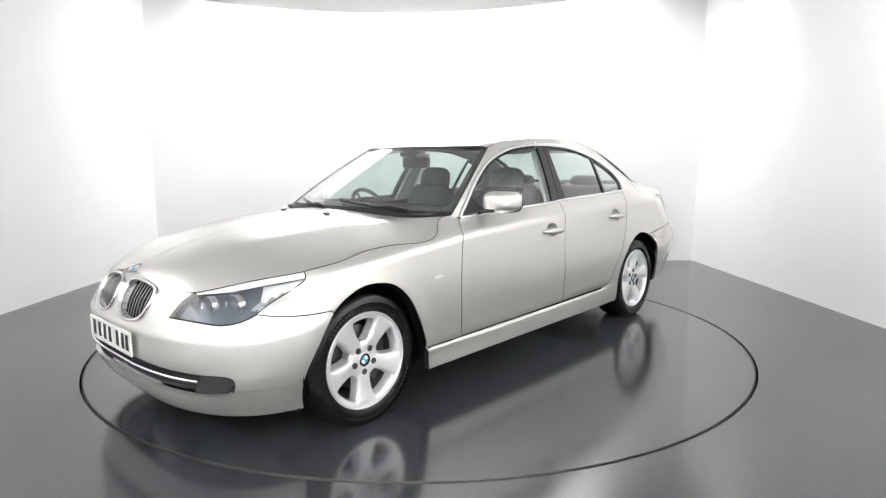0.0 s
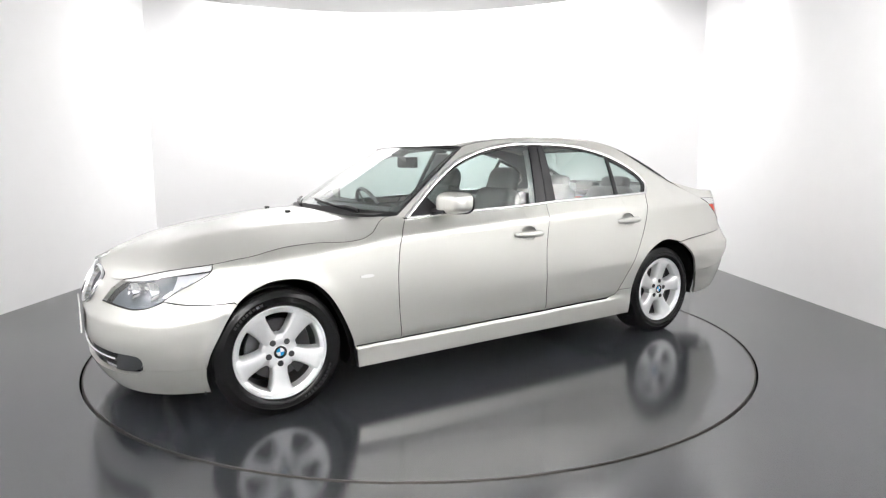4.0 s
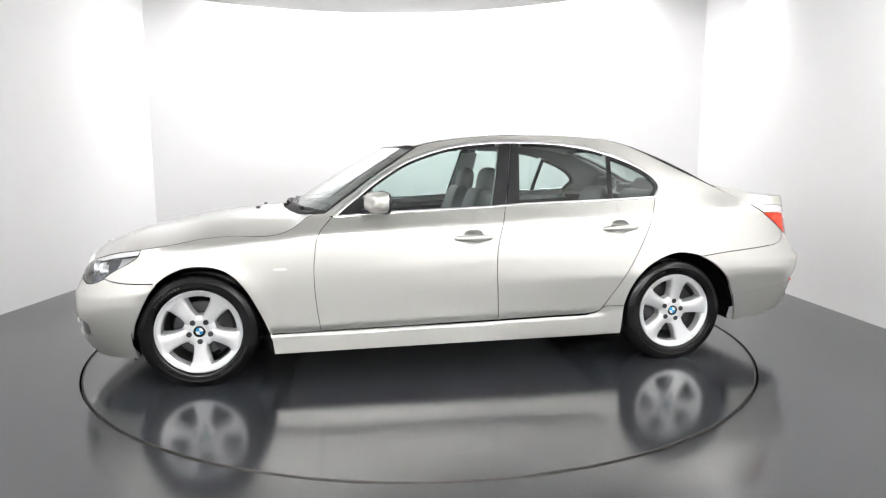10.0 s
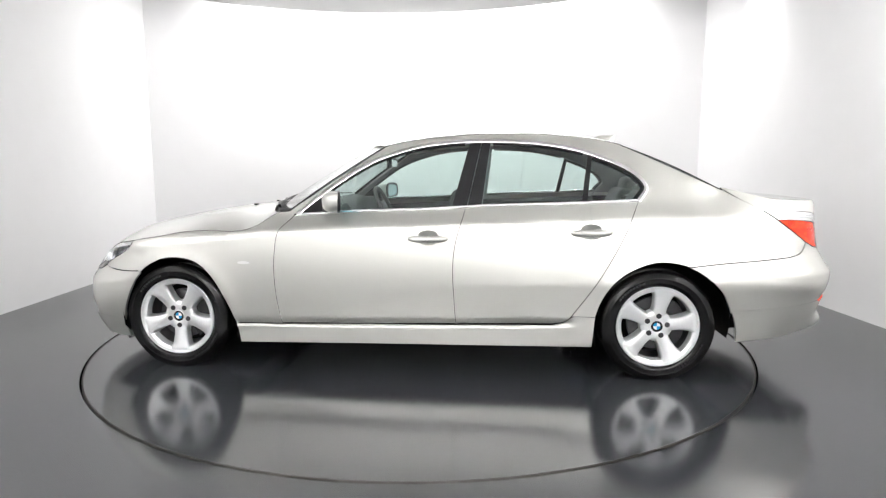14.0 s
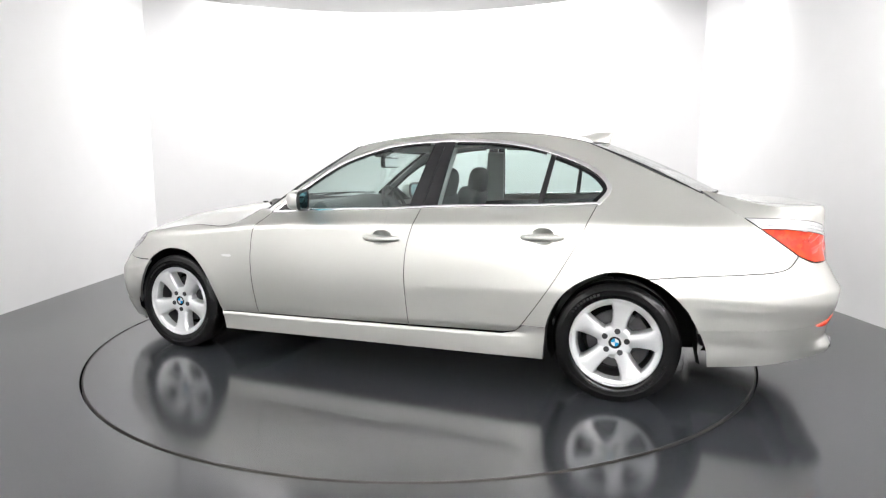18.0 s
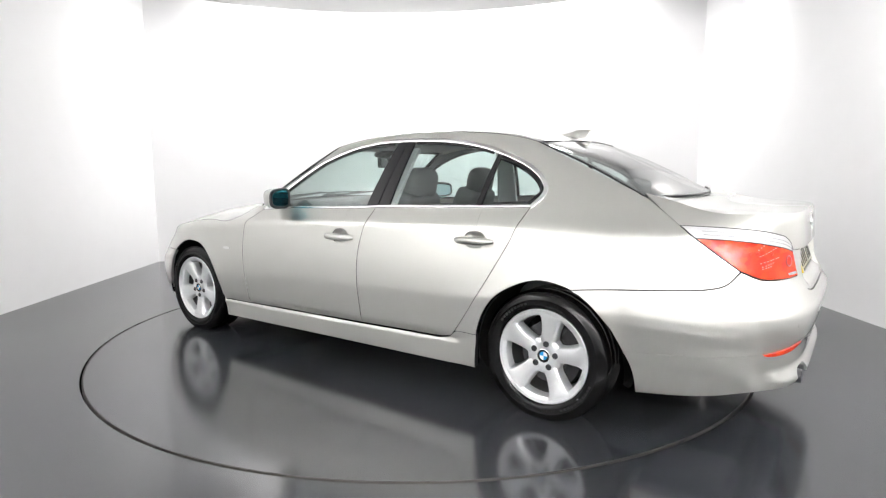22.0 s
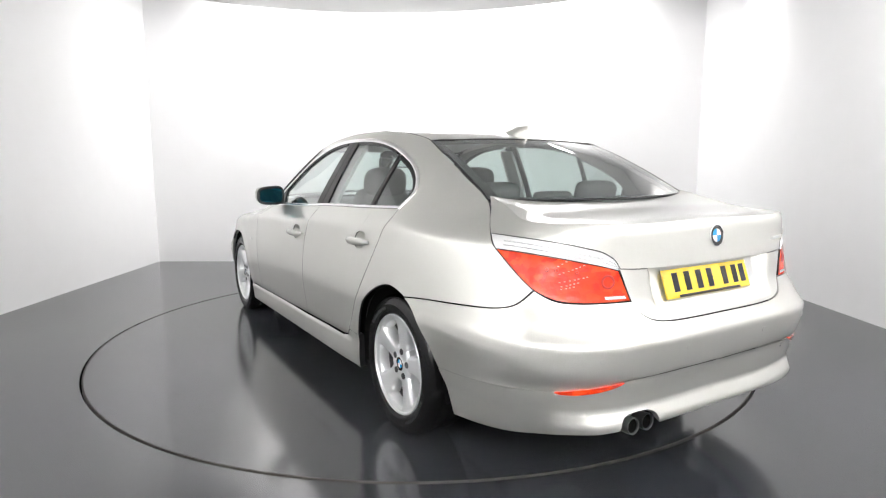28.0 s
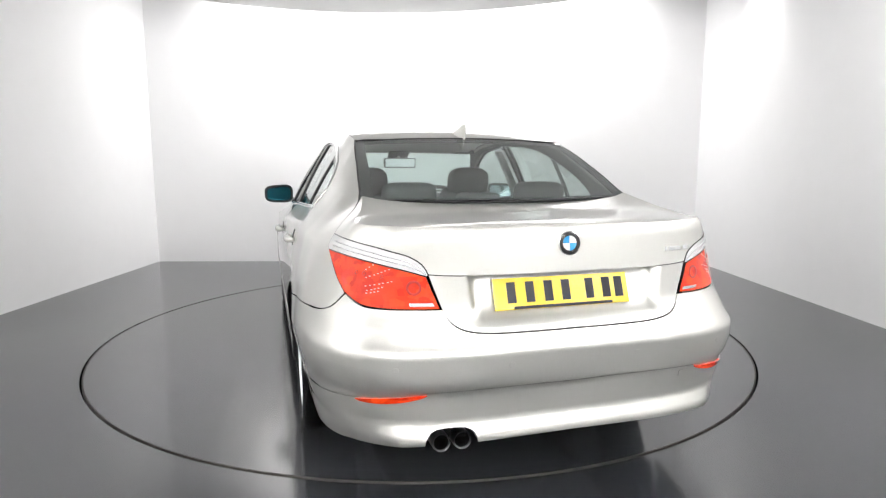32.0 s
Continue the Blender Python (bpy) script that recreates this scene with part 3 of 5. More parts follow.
boot_mid = curve((-1.7, 1.095), (-1.97, 1.078), (-2.1, 1.060), (-2.3, 1.050), (-2.40, 1.045), (-2.44, 1.037), (-2.5, 1.01))
boot_lift = curve((-1.7, 0.045), (-1.835, 0.026), (-2.0, 0.0), (-2.2, -0.008), (-2.5, -0.012))


def boot_skin(x, y):
    a = np.abs(y)
    return np.stack([x, y, boot_mid(x) + boot_lift(x) * (a / 0.63) ** 2 - 0.35 * np.clip(a - 0.60, 0, 1) ** 1.6], -1)


def meet(top, us, lo, hi):
    """Where the skin at each u runs into a top surface: rows of u, z, x, y."""
    out = []
    zs = np.linspace(lo, hi, 400)
    for u in us:
        P = skin(np.full(400, u), zs)
        k = int(np.argmin(np.abs(top(P[:, 0], P[:, 1])[:, 2] - zs)))
        out.append((float(u), float(zs[k]), float(P[k, 0]), float(P[k, 1])))
    return out


def beside(x, y, z):
    """The u at which the skin at height z passes nearest to a plan point."""
    us = np.linspace(0.6, XF + UF, 700)
    P = skin(us, np.full(700, z))
    return float(us[np.argmin((P[:, 0] - x) ** 2 + (P[:, 1] - y) ** 2)])


BONNET_MEET = meet(hood_skin, np.linspace(0.80, 1.62, 36), 0.76, 1.0)
for x, y in sweep(BONNET_MEET[-1][2:], (1.734, 0.806), (1.85, 0.733), (1.97, 0.625), (2.09, 0.486), (2.142, 0.35), (2.160, 0.18), (2.154, 0.0), step=0.025)[1:]:
    z = float(hood_skin(np.array([x]), np.array([y]))[0, 2])
    BONNET_MEET.append((beside(x, y, z) if y > 1e-6 else XF + UF, z, x, y))
BOOT_MEET = meet(boot_skin, np.concatenate([np.linspace(girth(1.09, x=-1.845), XR - UR, 60)]), 0.99, 1.115)


car = thing("car", "beige-silver four-door saloon with five-spoke alloy wheels standing on a turntable", "car")


# ---- outlines in side view
FARCH = sweep((1.805, 0.17), (1.795, 0.296), (1.752, 0.42), (1.660, 0.590), (1.545, 0.667), (1.425, 0.690), (1.290, 0.664), (1.185, 0.566), (1.095, 0.395), (1.050, 0.262), (1.036, 0.172))
RARCH = sweep((-1.071, 0.192), (-1.083, 0.368), (-1.137, 0.513), (-1.230, 0.617), (-1.375, 0.688), (-1.498, 0.696), (-1.623, 0.654), (-1.735, 0.542), (-1.810, 0.399), (-1.866, 0.232))
DOOR_FRONT = sweep((0.774, 0.294), (0.796, 0.463), (0.804, 0.608), (0.799, 0.720), (0.776, 0.850), (0.700, 0.944))
DOOR_MID = sweep((-0.280, 0.312), (-0.269, 0.469), (-0.262, 0.651), (-0.278, 0.802), (-0.334, 1.000))
DOOR_REAR = sweep((-0.840, 0.326), (-0.900, 0.338), (-0.948, 0.374), (-1.105, 0.603), (-1.233, 0.829), (-1.279, 0.938), (-1.324, 1.036))
GLASSLINE = sweep((0.690, 0.948), (0.599, 1.022), (0.478, 1.118), (0.354, 1.203), (0.226, 1.273), (0.016, 1.343), (-0.187, 1.376), (-0.415, 1.387), (-0.718, 1.378), (-0.966, 1.339), (-1.168, 1.274), (-1.296, 1.210), (-1.364, 1.147), (-1.374, 1.098), (-1.324, 1.036))
BELT = [(x, float(belt_z(x))) for x in np.linspace(-1.324, 0.69, 60)]


def cut(path, lo=-9, hi=9):
    return [p for p in path if lo <= p[0] <= hi]


def between(path, a, b, axis=1):
    return [p for p in path if min(a, b) <= p[axis] <= max(a, b)]


# front wing, from the arch up to the bonnet seam
TIP = max(i for i, r in enumerate(BONNET_MEET) if r[2] < 1.74)
SEAM = [(0.735, 0.966)] + [r[:2] for r in BONNET_MEET[:TIP + 1]]
HEAD_TIP = SEAM[-1]
arch_top = [p for p in FARCH if p[1] > 0.262 and p[0] < 1.668]
HEAD_SIDE = [HEAD_TIP, gx(1.746, 0.746), gx(1.79, 0.714), gx(1.868, 0.672), gx(1.92, 0.640), gx(1.951, 0.618)]
JOINT = [gx(1.951, 0.618), gx(1.88, 0.606), gx(1.78, 0.601), gx(1.663, 0.604)]
panel("front_wing", outline(DOOR_FRONT, [(0.735, 0.966)], SEAM, sweep(*HEAD_SIDE), sweep(*JOINT), arch_top, [(1.050, 0.262), (1.045, 0.294)], line((1.045, 0.290), (0.774, 0.292))),
      skin, PAINT, car, gap=0.002, cell=0.022)
CUP_F, CUP_R = (-0.118, 0.824), (-1.052, 0.864)
panel("front_door", outline(line((0.774, 0.296), (-0.28, 0.314)), DOOR_MID, [p for p in BELT if -0.334 < p[0] < 0.69], DOOR_FRONT[::-1]), skin, PAINT, car, gap=0.002, cell=0.021, hole=oval(*CUP_F, 0.062, 0.044, 26, 2.4))
panel("rear_door", outline(line((-0.28, 0.314), (-0.60, 0.322), (-0.84, 0.326)), DOOR_REAR, [p for p in BELT if -1.324 < p[0] < -0.334], DOOR_MID[::-1]), skin, PAINT, car, gap=0.002, cell=0.017, hole=oval(*CUP_R, 0.062, 0.044, 28, 2.4))
SILL_TOP = line((1.05, 0.288), (0.774, 0.290), (-0.28, 0.308), (-0.60, 0.316), (-0.84, 0.320)) + sweep((-0.84, 0.320), (-0.905, 0.333), (-0.952, 0.370), (-0.99, 0.374), (-1.085, 0.374))
panel("sill", outline(SILL_TOP, line((-1.085, 0.374), (-1.071, 0.192), (0, 0.184), (1.036, 0.172), (1.05, 0.288))), skin, PAINT, car, gap=0.0015, cell=0.012, thick=0.03)


def side_frame():
    """Screen pillar, roof rail, rear pillar and rear quarter: one pressing, as on the real car."""
    screen_edge = [tuple(WS_BASE.lerp(WS_TOP, t / 14))[::2] for t in range(15)]
    rail = [(x, roof_edge(x)[1]) for x in np.linspace(0.187, -1.256, 40)][1:-1]
    rear_edge = [gx(*tuple(RW_TOP.lerp(RW_BASE, t / 14))[::2]) for t in range(15)]
    lid = sweep(gx(-1.835, 1.097), gx(-1.93, 1.042), gx(-2.026, 0.983))
    lamp = sweep(gx(-2.026, 0.983), gx(-2.10, 0.931), gx(-2.19, 0.865), gx(-2.274, 0.805))
    seam = sweep(gx(-2.274, 0.805), gx(-2.235, 0.755), gx(-2.17, 0.732), gx(-2.05, 0.719), gx(-1.80, 0.697), gx(-1.60, 0.674))
    arch = [p for p in RARCH if p[0] > -1.60 and p[1] > 0.374][::-1]
    door = between(DOOR_REAR, 0.374, 1.036)
    return outline([(0.742, 0.95)], screen_edge, rail, rear_edge, lid, lamp, seam, arch, [(-1.085, 0.374), (-0.948, 0.374)], door, GLASSLINE[::-1])


panel("side_frame", side_frame(), skin, PAINT, car, gap=0.002, cell=0.024)

# bonnet, roof, boot lid
half = outline(sweep((1.035, 0.0), (1.01, 0.25), (0.93, 0.52), (0.80, BONNET_MEET[0][3])), [r[2:] for r in BONNET_MEET[:-1]], [(BONNET_MEET[-1][2], 0.0)])
panel("bonnet", half, hood_skin, PAINT, car, mirror="both", gap=0.001, cell=0.035)
edge = [(x, roof_edge(x)[0]) for x in np.linspace(0.187, -1.256, 40)]
half = outline(sweep((0.352, 0.0), (0.318, 0.26), (0.25, 0.48), (0.187, 0.586)), edge, sweep((-1.256, 0.561), (-1.285, 0.40), (-1.306, 0.0)))
panel("roof", half, roof_skin, PAINT, car, mirror="both", cell=0.04)
half = outline(sweep((-1.957, 0.0), (-1.932, 0.30), (-1.885, 0.52), BOOT_MEET[0][2:]), [r[2:] for r in BOOT_MEET[:-1]], [(BOOT_MEET[-1][2], 0.0)])
panel("boot_lid", half, boot_skin, PAINT, car, mirror="both", cell=0.04)
LAMP_TOP = sweep(gx(-2.026, 0.983), gx(-2.20, 0.981), gx(-2.325, 0.970), gy(-0.60, 0.953), gy(-0.555, 0.940), gy(-0.515, 0.914), gy(-0.497, 0.883))
LID_LOW = sweep(gy(-0.455, 0.765), gy(-0.43, 0.727), gy(-0.385, 0.701), gy(-0.30, 0.689), gy(-0.15, 0.686), (XR - UR, 0.686))
lid_top = [r[:2] for r in BOOT_MEET]
panel("boot_lid_rear", outline(LAMP_TOP, line(gy(-0.497, 0.883), gy(-0.44, 0.879), gy(-0.30, 0.875), (XR - UR, 0.874)), line((XR - UR, 0.874), lid_top[-1]), lid_top[::-1], sweep(lid_top[0], gx(-1.93, 1.042), gx(-2.026, 0.983))),
      skin, PAINT, car, mirror="both", gap=0.0, cell=0.03, thick=0.045, rim_mat=PAINT)


def dished(u, z):
    """The lower boot lid, pressed in round the number plate."""
    P = skin(u, z)
    ease = lambda v: np.clip(v, 0, 1) ** 2 * (3 - 2 * np.clip(v, 0, 1))
    a = np.abs(P[..., 1])
    depth = (0.022 + 0.036 * np.clip((z - 0.745) / 0.125, 0, 1)) * ease((0.375 - 0.12 * (0.872 - z) - a) / 0.035) * ease((z - 0.712) / 0.026) + 0.003
    return P + np.stack([depth, 0 * a, 0 * a], -1)


panel("boot_lid_lower", outline(line((XR - UR, 0.870), gy(-0.30, 0.871), gy(-0.44, 0.875), gy(-0.495, 0.879)), line(gy(-0.495, 0.879), gy(-0.455, 0.765)), LID_LOW, [(XR - UR, 0.686)], line((XR - UR, 0.686), (XR - UR, 0.870))), dished, PAINT, car, mirror="both", cell=0.014)

# bumpers
NOSE_EDGE = [r[:2] for r in BONNET_MEET if r[2] > 1.9 and r[3] < 0.49]
front_joint = sweep(gx(1.663, 0.600), gx(1.78, 0.597), gx(1.88, 0.602), gx(1.951, 0.614)) + sweep(gx(1.951, 0.614), gy(0.741, 0.588), gy(0.686, 0.574), gy(0.603, 0.580), gy(0.52, 0.586), gy(0.446, 0.589)) + line(gy(0.446, 0.589), gy(0.462, 0.65), NOSE_EDGE[0]) + NOSE_EDGE
arch_low = [p for p in FARCH if p[1] <= 0.59 and p[0] > 1.5]
INTAKE = outline(line((XF + UF, 0.395), gy(0.30, 0.390), gy(0.626, 0.374)), sweep(gy(0.626, 0.374), gy(0.72, 0.370), gy(0.745, 0.355), gy(0.745, 0.325), (girth(0.2975, y=0.735), 0.2975)))
INTAKE_LOW = sweep((girth(0.2965, y=0.735), 0.2965), gy(0.715, 0.280), gy(0.65, 0.272)) + line(gy(0.65, 0.272), gy(0.45, 0.276), gy(0.2, 0.284), (XF + UF, 0.286))
KIDNEY = outline(sweep(gy(0.036, 0.650), gy(0.040, 0.690), gy(0.082, 0.711), gy(0.16, 0.712), gy(0.235, 0.700), gy(0.284, 0.683), gy(0.302, 0.652), gy(0.295, 0.605), gy(0.268, 0.570), gy(0.212, 0.551), gy(0.135, 0.546), gy(0.068, 0.564), gy(0.040, 0.608), gy(0.036, 0.650), step=0.012))
arch_up = [q for q in arch_low if q[1] > 0.2975]
arch_down = [q for q in arch_low if q[1] < 0.2965]
half = outline(front_joint, INTAKE, line((girth(0.2975, y=0.735), 0.2975), (1.798, 0.2975)), arch_up)
panel("front_bumper", half, skin, PAINT, car, mirror="both", cell=0.013, thick=0.02, hole=KIDNEY, rim_mat=PAINT)
panel("front_lip", outline(INTAKE_LOW, line((XF + UF, 0.286), (XF + UF, 0.17)), line((XF + UF, 0.17), gx(1.9, 0.168), (1.805, 0.17)), arch_down, line((1.795, 0.2965), (girth(0.2965, y=0.735), 0.2965))), skin, PAINT, car, mirror="both", cell=0.03, thick=0.02, rim_mat=PAINT)
rear_joint = sweep(gx(-1.602, 0.6705), gx(-1.80, 0.6935), gx(-2.05, 0.7155), gx(-2.17, 0.7285), gx(-2.238, 0.752), gx(-2.2765, 0.802))
lamp_low = sweep(gx(-2.278, 0.800), gx(-2.34, 0.770), gx(-2.39, 0.764), gy(-0.55, 0.764), gy(-0.452, 0.764))
arch_rear = [p for p in RARCH if p[0] < -1.61][::-1]
fold_line = [(u, float(fold_rear(u))) for u in np.linspace(-1.80, XR - UR, 260)]
arch_hi, arch_lo = [q for q in arch_rear if q[1] > 0.424], [q for q in arch_rear if q[1] < 0.420]
panel("rear_bumper", outline(rear_joint, lamp_low, [(a, b - 0.004) for a, b in LID_LOW], line((XR - UR, 0.682), (XR - UR, fold_line[-1][1])), [(a, b + 0.0003) for a, b in fold_line[::-1]], arch_hi), skin, PAINT, car, mirror="both", cell=0.012, thick=0.016, rim_mat=PAINT)
skirt_end = sweep(gy(-0.527, 0.313), gx(-2.38, 0.298), (-2.1, 0.262), (-1.866, 0.232))
skirt_plain = sweep((XR - UR, 0.322), gy(-0.5, 0.314), gx(-2.38, 0.298), (-2.1, 0.262), (-1.866, 0.232))
skirt_notch = sweep((XR - UR, 0.322), gy(-0.2, 0.320), gy(-0.345, 0.3175)) + sweep(gy(-0.3455, 0.318), gy(-0.358, 0.350), gy(-0.393, 0.369), gy(-0.485, 0.366), gy(-0.516, 0.345), gy(-0.5265, 0.314)) + skirt_end
for foot, drop in ((skirt_notch, 1), (skirt_plain, 0)):
    made = panel("rear_skirt", outline([(a, b - 0.0003) for a, b in fold_line], line((XR - UR, fold_line[-1][1]), (XR - UR, 0.322)), foot, arch_lo), skin, PAINT, car, cell=0.013, thick=0.02, rim_mat=PAINT)
    bpy.data.objects.remove(made[drop])

# ---- windows
panel("windscreen", outline(line((0.0, -1), (0.0, 1), step=0.08), line((0.0, 1), (WS_LONG, 1), step=0.08), line((WS_LONG, 1), (WS_LONG, -1), step=0.08), line((WS_LONG, -1), (0, -1), step=0.08)), windscreen_skin, GLASS, car, "clear tinted windscreen", cell=0.09, thick=0.004, pair=False)
panel("rear_window", outline(line((0.0, -1), (0.0, 1), step=0.08), line((0.0, 1), (RW_LONG, 1), step=0.08), line((RW_LONG, 1), (RW_LONG, -1), step=0.08), line((RW_LONG, -1), (0, -1), step=0.08)), rear_screen_skin, GLASS, car, "clear tinted rear window", cell=0.09, thick=0.004, pair=False)
PILLAR_F, PILLAR_R = line((-0.252, 1.0), (-0.343, 1.366)), line((-0.423, 1.01), (-0.46, 1.370))


TOPLINE = curve(*[(x, z) for x, z in GLASSLINE[::6] if x > -1.33])
fd = outline([(x, float(belt_z(x))) for x in np.linspace(-0.252, 0.60, 20)], [(x, float(TOPLINE(x)) - 0.012) for x in np.linspace(0.60, -0.340, 34)])
panel("front_side_window", fd, skin, GLASS, car, cell=0.06, thick=0.004, lift=-0.010)
rd = outline([(x, float(belt_z(x))) for x in np.linspace(-1.002, -0.423, 14)], [(x, float(TOPLINE(x)) - 0.012) for x in np.linspace(-0.458, -1.048, 18)])
panel("rear_side_window", rd, skin, GLASS, car, cell=0.06, thick=0.004, lift=-0.010)
qd = outline([(x, float(belt_z(x))) for x in np.linspace(-1.305, -1.033, 10)], [(x, float(TOPLINE(x)) - 0.010) for x in np.linspace(-1.073, -1.29, 10)], sweep((-1.334, 1.164), (-1.354, 1.115), (-1.332, 1.06)))
panel("quarter_window", qd, skin, GLASS, car, cell=0.06, thick=0.004, lift=-0.010)
panel("door_pillar_trim", outline([(-0.33, 1.003), (-0.252, 1.0)], line((-0.252, 1.0), (-0.343, 1.37)), [(-0.416, 1.383)], line((-0.414, 1.383), (-0.336, 1.003))), skin, SATIN_BLACK, car, lift=-0.002, cell=0.06)
panel("door_pillar_trim", outline(line((-0.342, 1.004), (-0.420, 1.383)), [(-0.47, 1.380)], line((-0.470, 1.380), (-0.423, 1.006))), skin, SATIN_BLACK, car, lift=-0.002, cell=0.06)
panel("window_divider", outline(line((-1.002, 1.026), (-1.050, 1.302)), line((-1.076, 1.294), (-1.034, 1.027))), skin, SATIN_BLACK, car, lift=-0.003, cell=0.06)


def trim_path(path, lift=0.0):
    uv = np.array(path)
    P, N = surface_points(skin, uv)
    return P + N * lift, N


P, N = trim_path(GLASSLINE)
strip("window_chrome", P, N, 0.024, 0.007, CHROME, car, "bright metal window surround")
P, N = trim_path([(x, float(belt_z(x)) + 0.002) for x in np.linspace(-1.324, 0.69, 60)])
strip("belt_chrome", P, N, 0.018, 0.008, CHROME, car, "bright metal belt strip")


def roundel(at, normal, r, parent, label="round blue and white badge"):
    """Quartered disc with a dark ring, as plain shapes."""
    badge = new("badge")
    badge.parent = parent
    badge["label"] = label
    badge.matrix_basis = Matrix.Translation(at) @ Vector(normal).to_track_quat("Z", "Y").to_matrix().to_4x4()
    part("ring", lathe([(r * 0.62, 0.003), (r * 0.66, 0.0045), (r * 0.95, 0.0045), (r, 0.003), (r, 0)], 40, "z"), GLOSS_BLACK, badge, "", 40)
    part("rim", lathe([(r * 0.95, 0.004), (r * 0.97, 0.006), (r * 1.03, 0.005), (r * 1.04, 0)], 40, "z"), CHROME, badge, "", 40)
    for k in range(4):
        pts = [(0, 0)] + [(r * 0.63 * math.cos(math.pi / 2 * (k + i / 8)), r * 0.63 * math.sin(math.pi / 2 * (k + i / 8))) for i in range(9)]
        part("quarter", prism(pts, 0.004), ROUNDEL_BLUE if k % 2 else ROUNDEL_WHITE, badge)
    return badge


RUBBER_MARK = material("worn_rubber", (0.014, 0.014, 0.0145), 0.5, grain=0.4, scale=60)
BARREL = material("grey_barrel_metal", (0.11, 0.11, 0.115), 0.42, 0.6, grain=0.2, scale=40)
GREY_DARK = material("bolt_hole_shade", (0.06, 0.06, 0.065), 0.4, 0.6)


# ---- wheels
def build_wheel(parent_car, x, y, side, first):
    wheel = new("wheel")
    wheel.parent = parent_car
    wheel.matrix_basis = pose(x, y * side, 0.3175, 0, 0, 0 if side > 0 else 180)
    R = 0.327
    tyre = lathe([(0.228, -0.105), (0.238, -0.112), (0.27, -0.118), (0.300, -0.113), (0.317, -0.102), (R, -0.084), (R, -0.052), (R - 0.006, -0.050), (R - 0.006, -0.042), (R, -0.040), (R, -0.012), (R - 0.006, -0.010), (R - 0.006, 0.010), (R, 0.012), (R, 0.040), (R - 0.006, 0.042), (R - 0.006, 0.050), (R, 0.052), (R, 0.084), (0.3215, 0.096), (0.313, 0.104), (0.298, 0.111), (0.288, 0.1145), (0.283, 0.117), (0.278, 0.1155), (0.262, 0.117), (0.246, 0.1125), (0.236, 0.1045), (0.231, 0.097)], 120)
    for v in tyre.verts:
        press = min(1.0, max(0.0, (-0.235 - v.co.z) / 0.08))
        v.co.y *= 1 + 0.05 * press
        v.co.z = max(v.co.z, -0.3172)
    part("tyre", tyre, RUBBER, wheel, "black rubber tyre", 40)
    rim = lathe([(0.232, 0.060), (0.232, 0.090), (0.237, 0.104), (0.233, 0.109), (0.227, 0.1075), (0.223, 0.101), (0.213, 0.099), (0.204, 0.093), (0.200, 0.080), (0.198, 0.045)], 96)
    part("rim", rim, ALLOY, wheel, "", 35)
    part("barrel", lathe([(0.228, 0.050), (0.198, 0.046), (0.197, 0.02), (0.193, -0.06), (0.193, -0.085)], 64), BARREL, wheel, "grey inner wheel barrel", 35)
    for k in range(5):
        bm = bmesh.new()
        a0 = first + 2 * math.pi * k / 5
        rows = []
        for r, w, top in ((0.060, 0.036, 0.081), (0.085, 0.043, 0.084), (0.100, 0.0385, 0.086), (0.125, 0.0390, 0.089), (0.150, 0.0435, 0.092), (0.175, 0.048, 0.095), (0.190, 0.052, 0.098), (0.201, 0.059, 0.100), (0.212, 0.071, 0.101), (0.224, 0.088, 0.099)):
            row = []
            for s, h in ((-1.10, -0.060), (-1.04, -0.022), (-0.97, -0.010), (-0.84, -0.003), (-0.72, 0), (0.72, 0), (0.84, -0.003), (0.97, -0.010), (1.04, -0.022), (1.10, -0.060)):
                t = a0 + s * w / r
                row.append(bm.verts.new((r * math.cos(t), top + h, r * math.sin(t))))
            rows.append(row)
        for a, b in zip(rows, rows[1:]):
            for i in range(9):
                bm.faces.new((a[i], a[i + 1], b[i + 1], b[i]))
        bm.faces.new(rows[0]), bm.faces.new(rows[-1])
        part("spoke", bm, ALLOY, wheel, "", 40)
    part("hub", lathe([(0, 0.080), (0.034, 0.080), (0.040, 0.084), (0.066, 0.083), (0.083, 0.0805), (0.091, 0.073), (0.094, 0.03)], 60), ALLOY, wheel, "", 40)
    part("brake_disc", lathe([(0.06, 0.012), (0.155, 0.012), (0.155, -0.012), (0.06, -0.012)], 48), STEEL, wheel, "", 40)
    # Added near-black disc: the shade seen between the spokes, put into its colour.
    part("wheel_shade_disc", lathe([(0, -0.07), (0.20, -0.07)], 40), DARK, wheel)
    bm = lathe([(0.105, -0.035), (0.175, -0.035), (0.180, 0.0), (0.172, 0.030), (0.110, 0.030), (0.105, -0.035)], 40)
    bmesh.ops.delete(bm, geom=[f for f in bm.faces if f.calc_center_median().x > -0.075 or abs(f.calc_center_median().z) > 0.13], context="FACES")
    part("brake_caliper", bm, PLASTIC, wheel, "", 40)
    roundel((0, 0.0845, 0), (0, 1, 0), 0.0325, wheel)
    rng = random.Random(7)
    for start, count in ((0.6, 9), (3.5, 11)):
        bm = bmesh.new()
        for k in range(count):
            t0 = start + 0.075 * k
            h = 0.011 + 0.003 * rng.random()
            cs = [(0.262 + h * b, t0 + 0.05 * a) for a, b in ((0, 0), (1, 0), (1, 1), (0, 1))]
            lo = [bm.verts.new((r * math.cos(t), 0.1150, r * math.sin(t))) for r, t in cs]
            hi = [bm.verts.new((r * math.cos(t), 0.1178, r * math.sin(t))) for r, t in cs]
            bm.faces.new(hi)
            for i in range(4):
                bm.faces.new((lo[i], lo[(i + 1) % 4], hi[(i + 1) % 4], hi[i]))
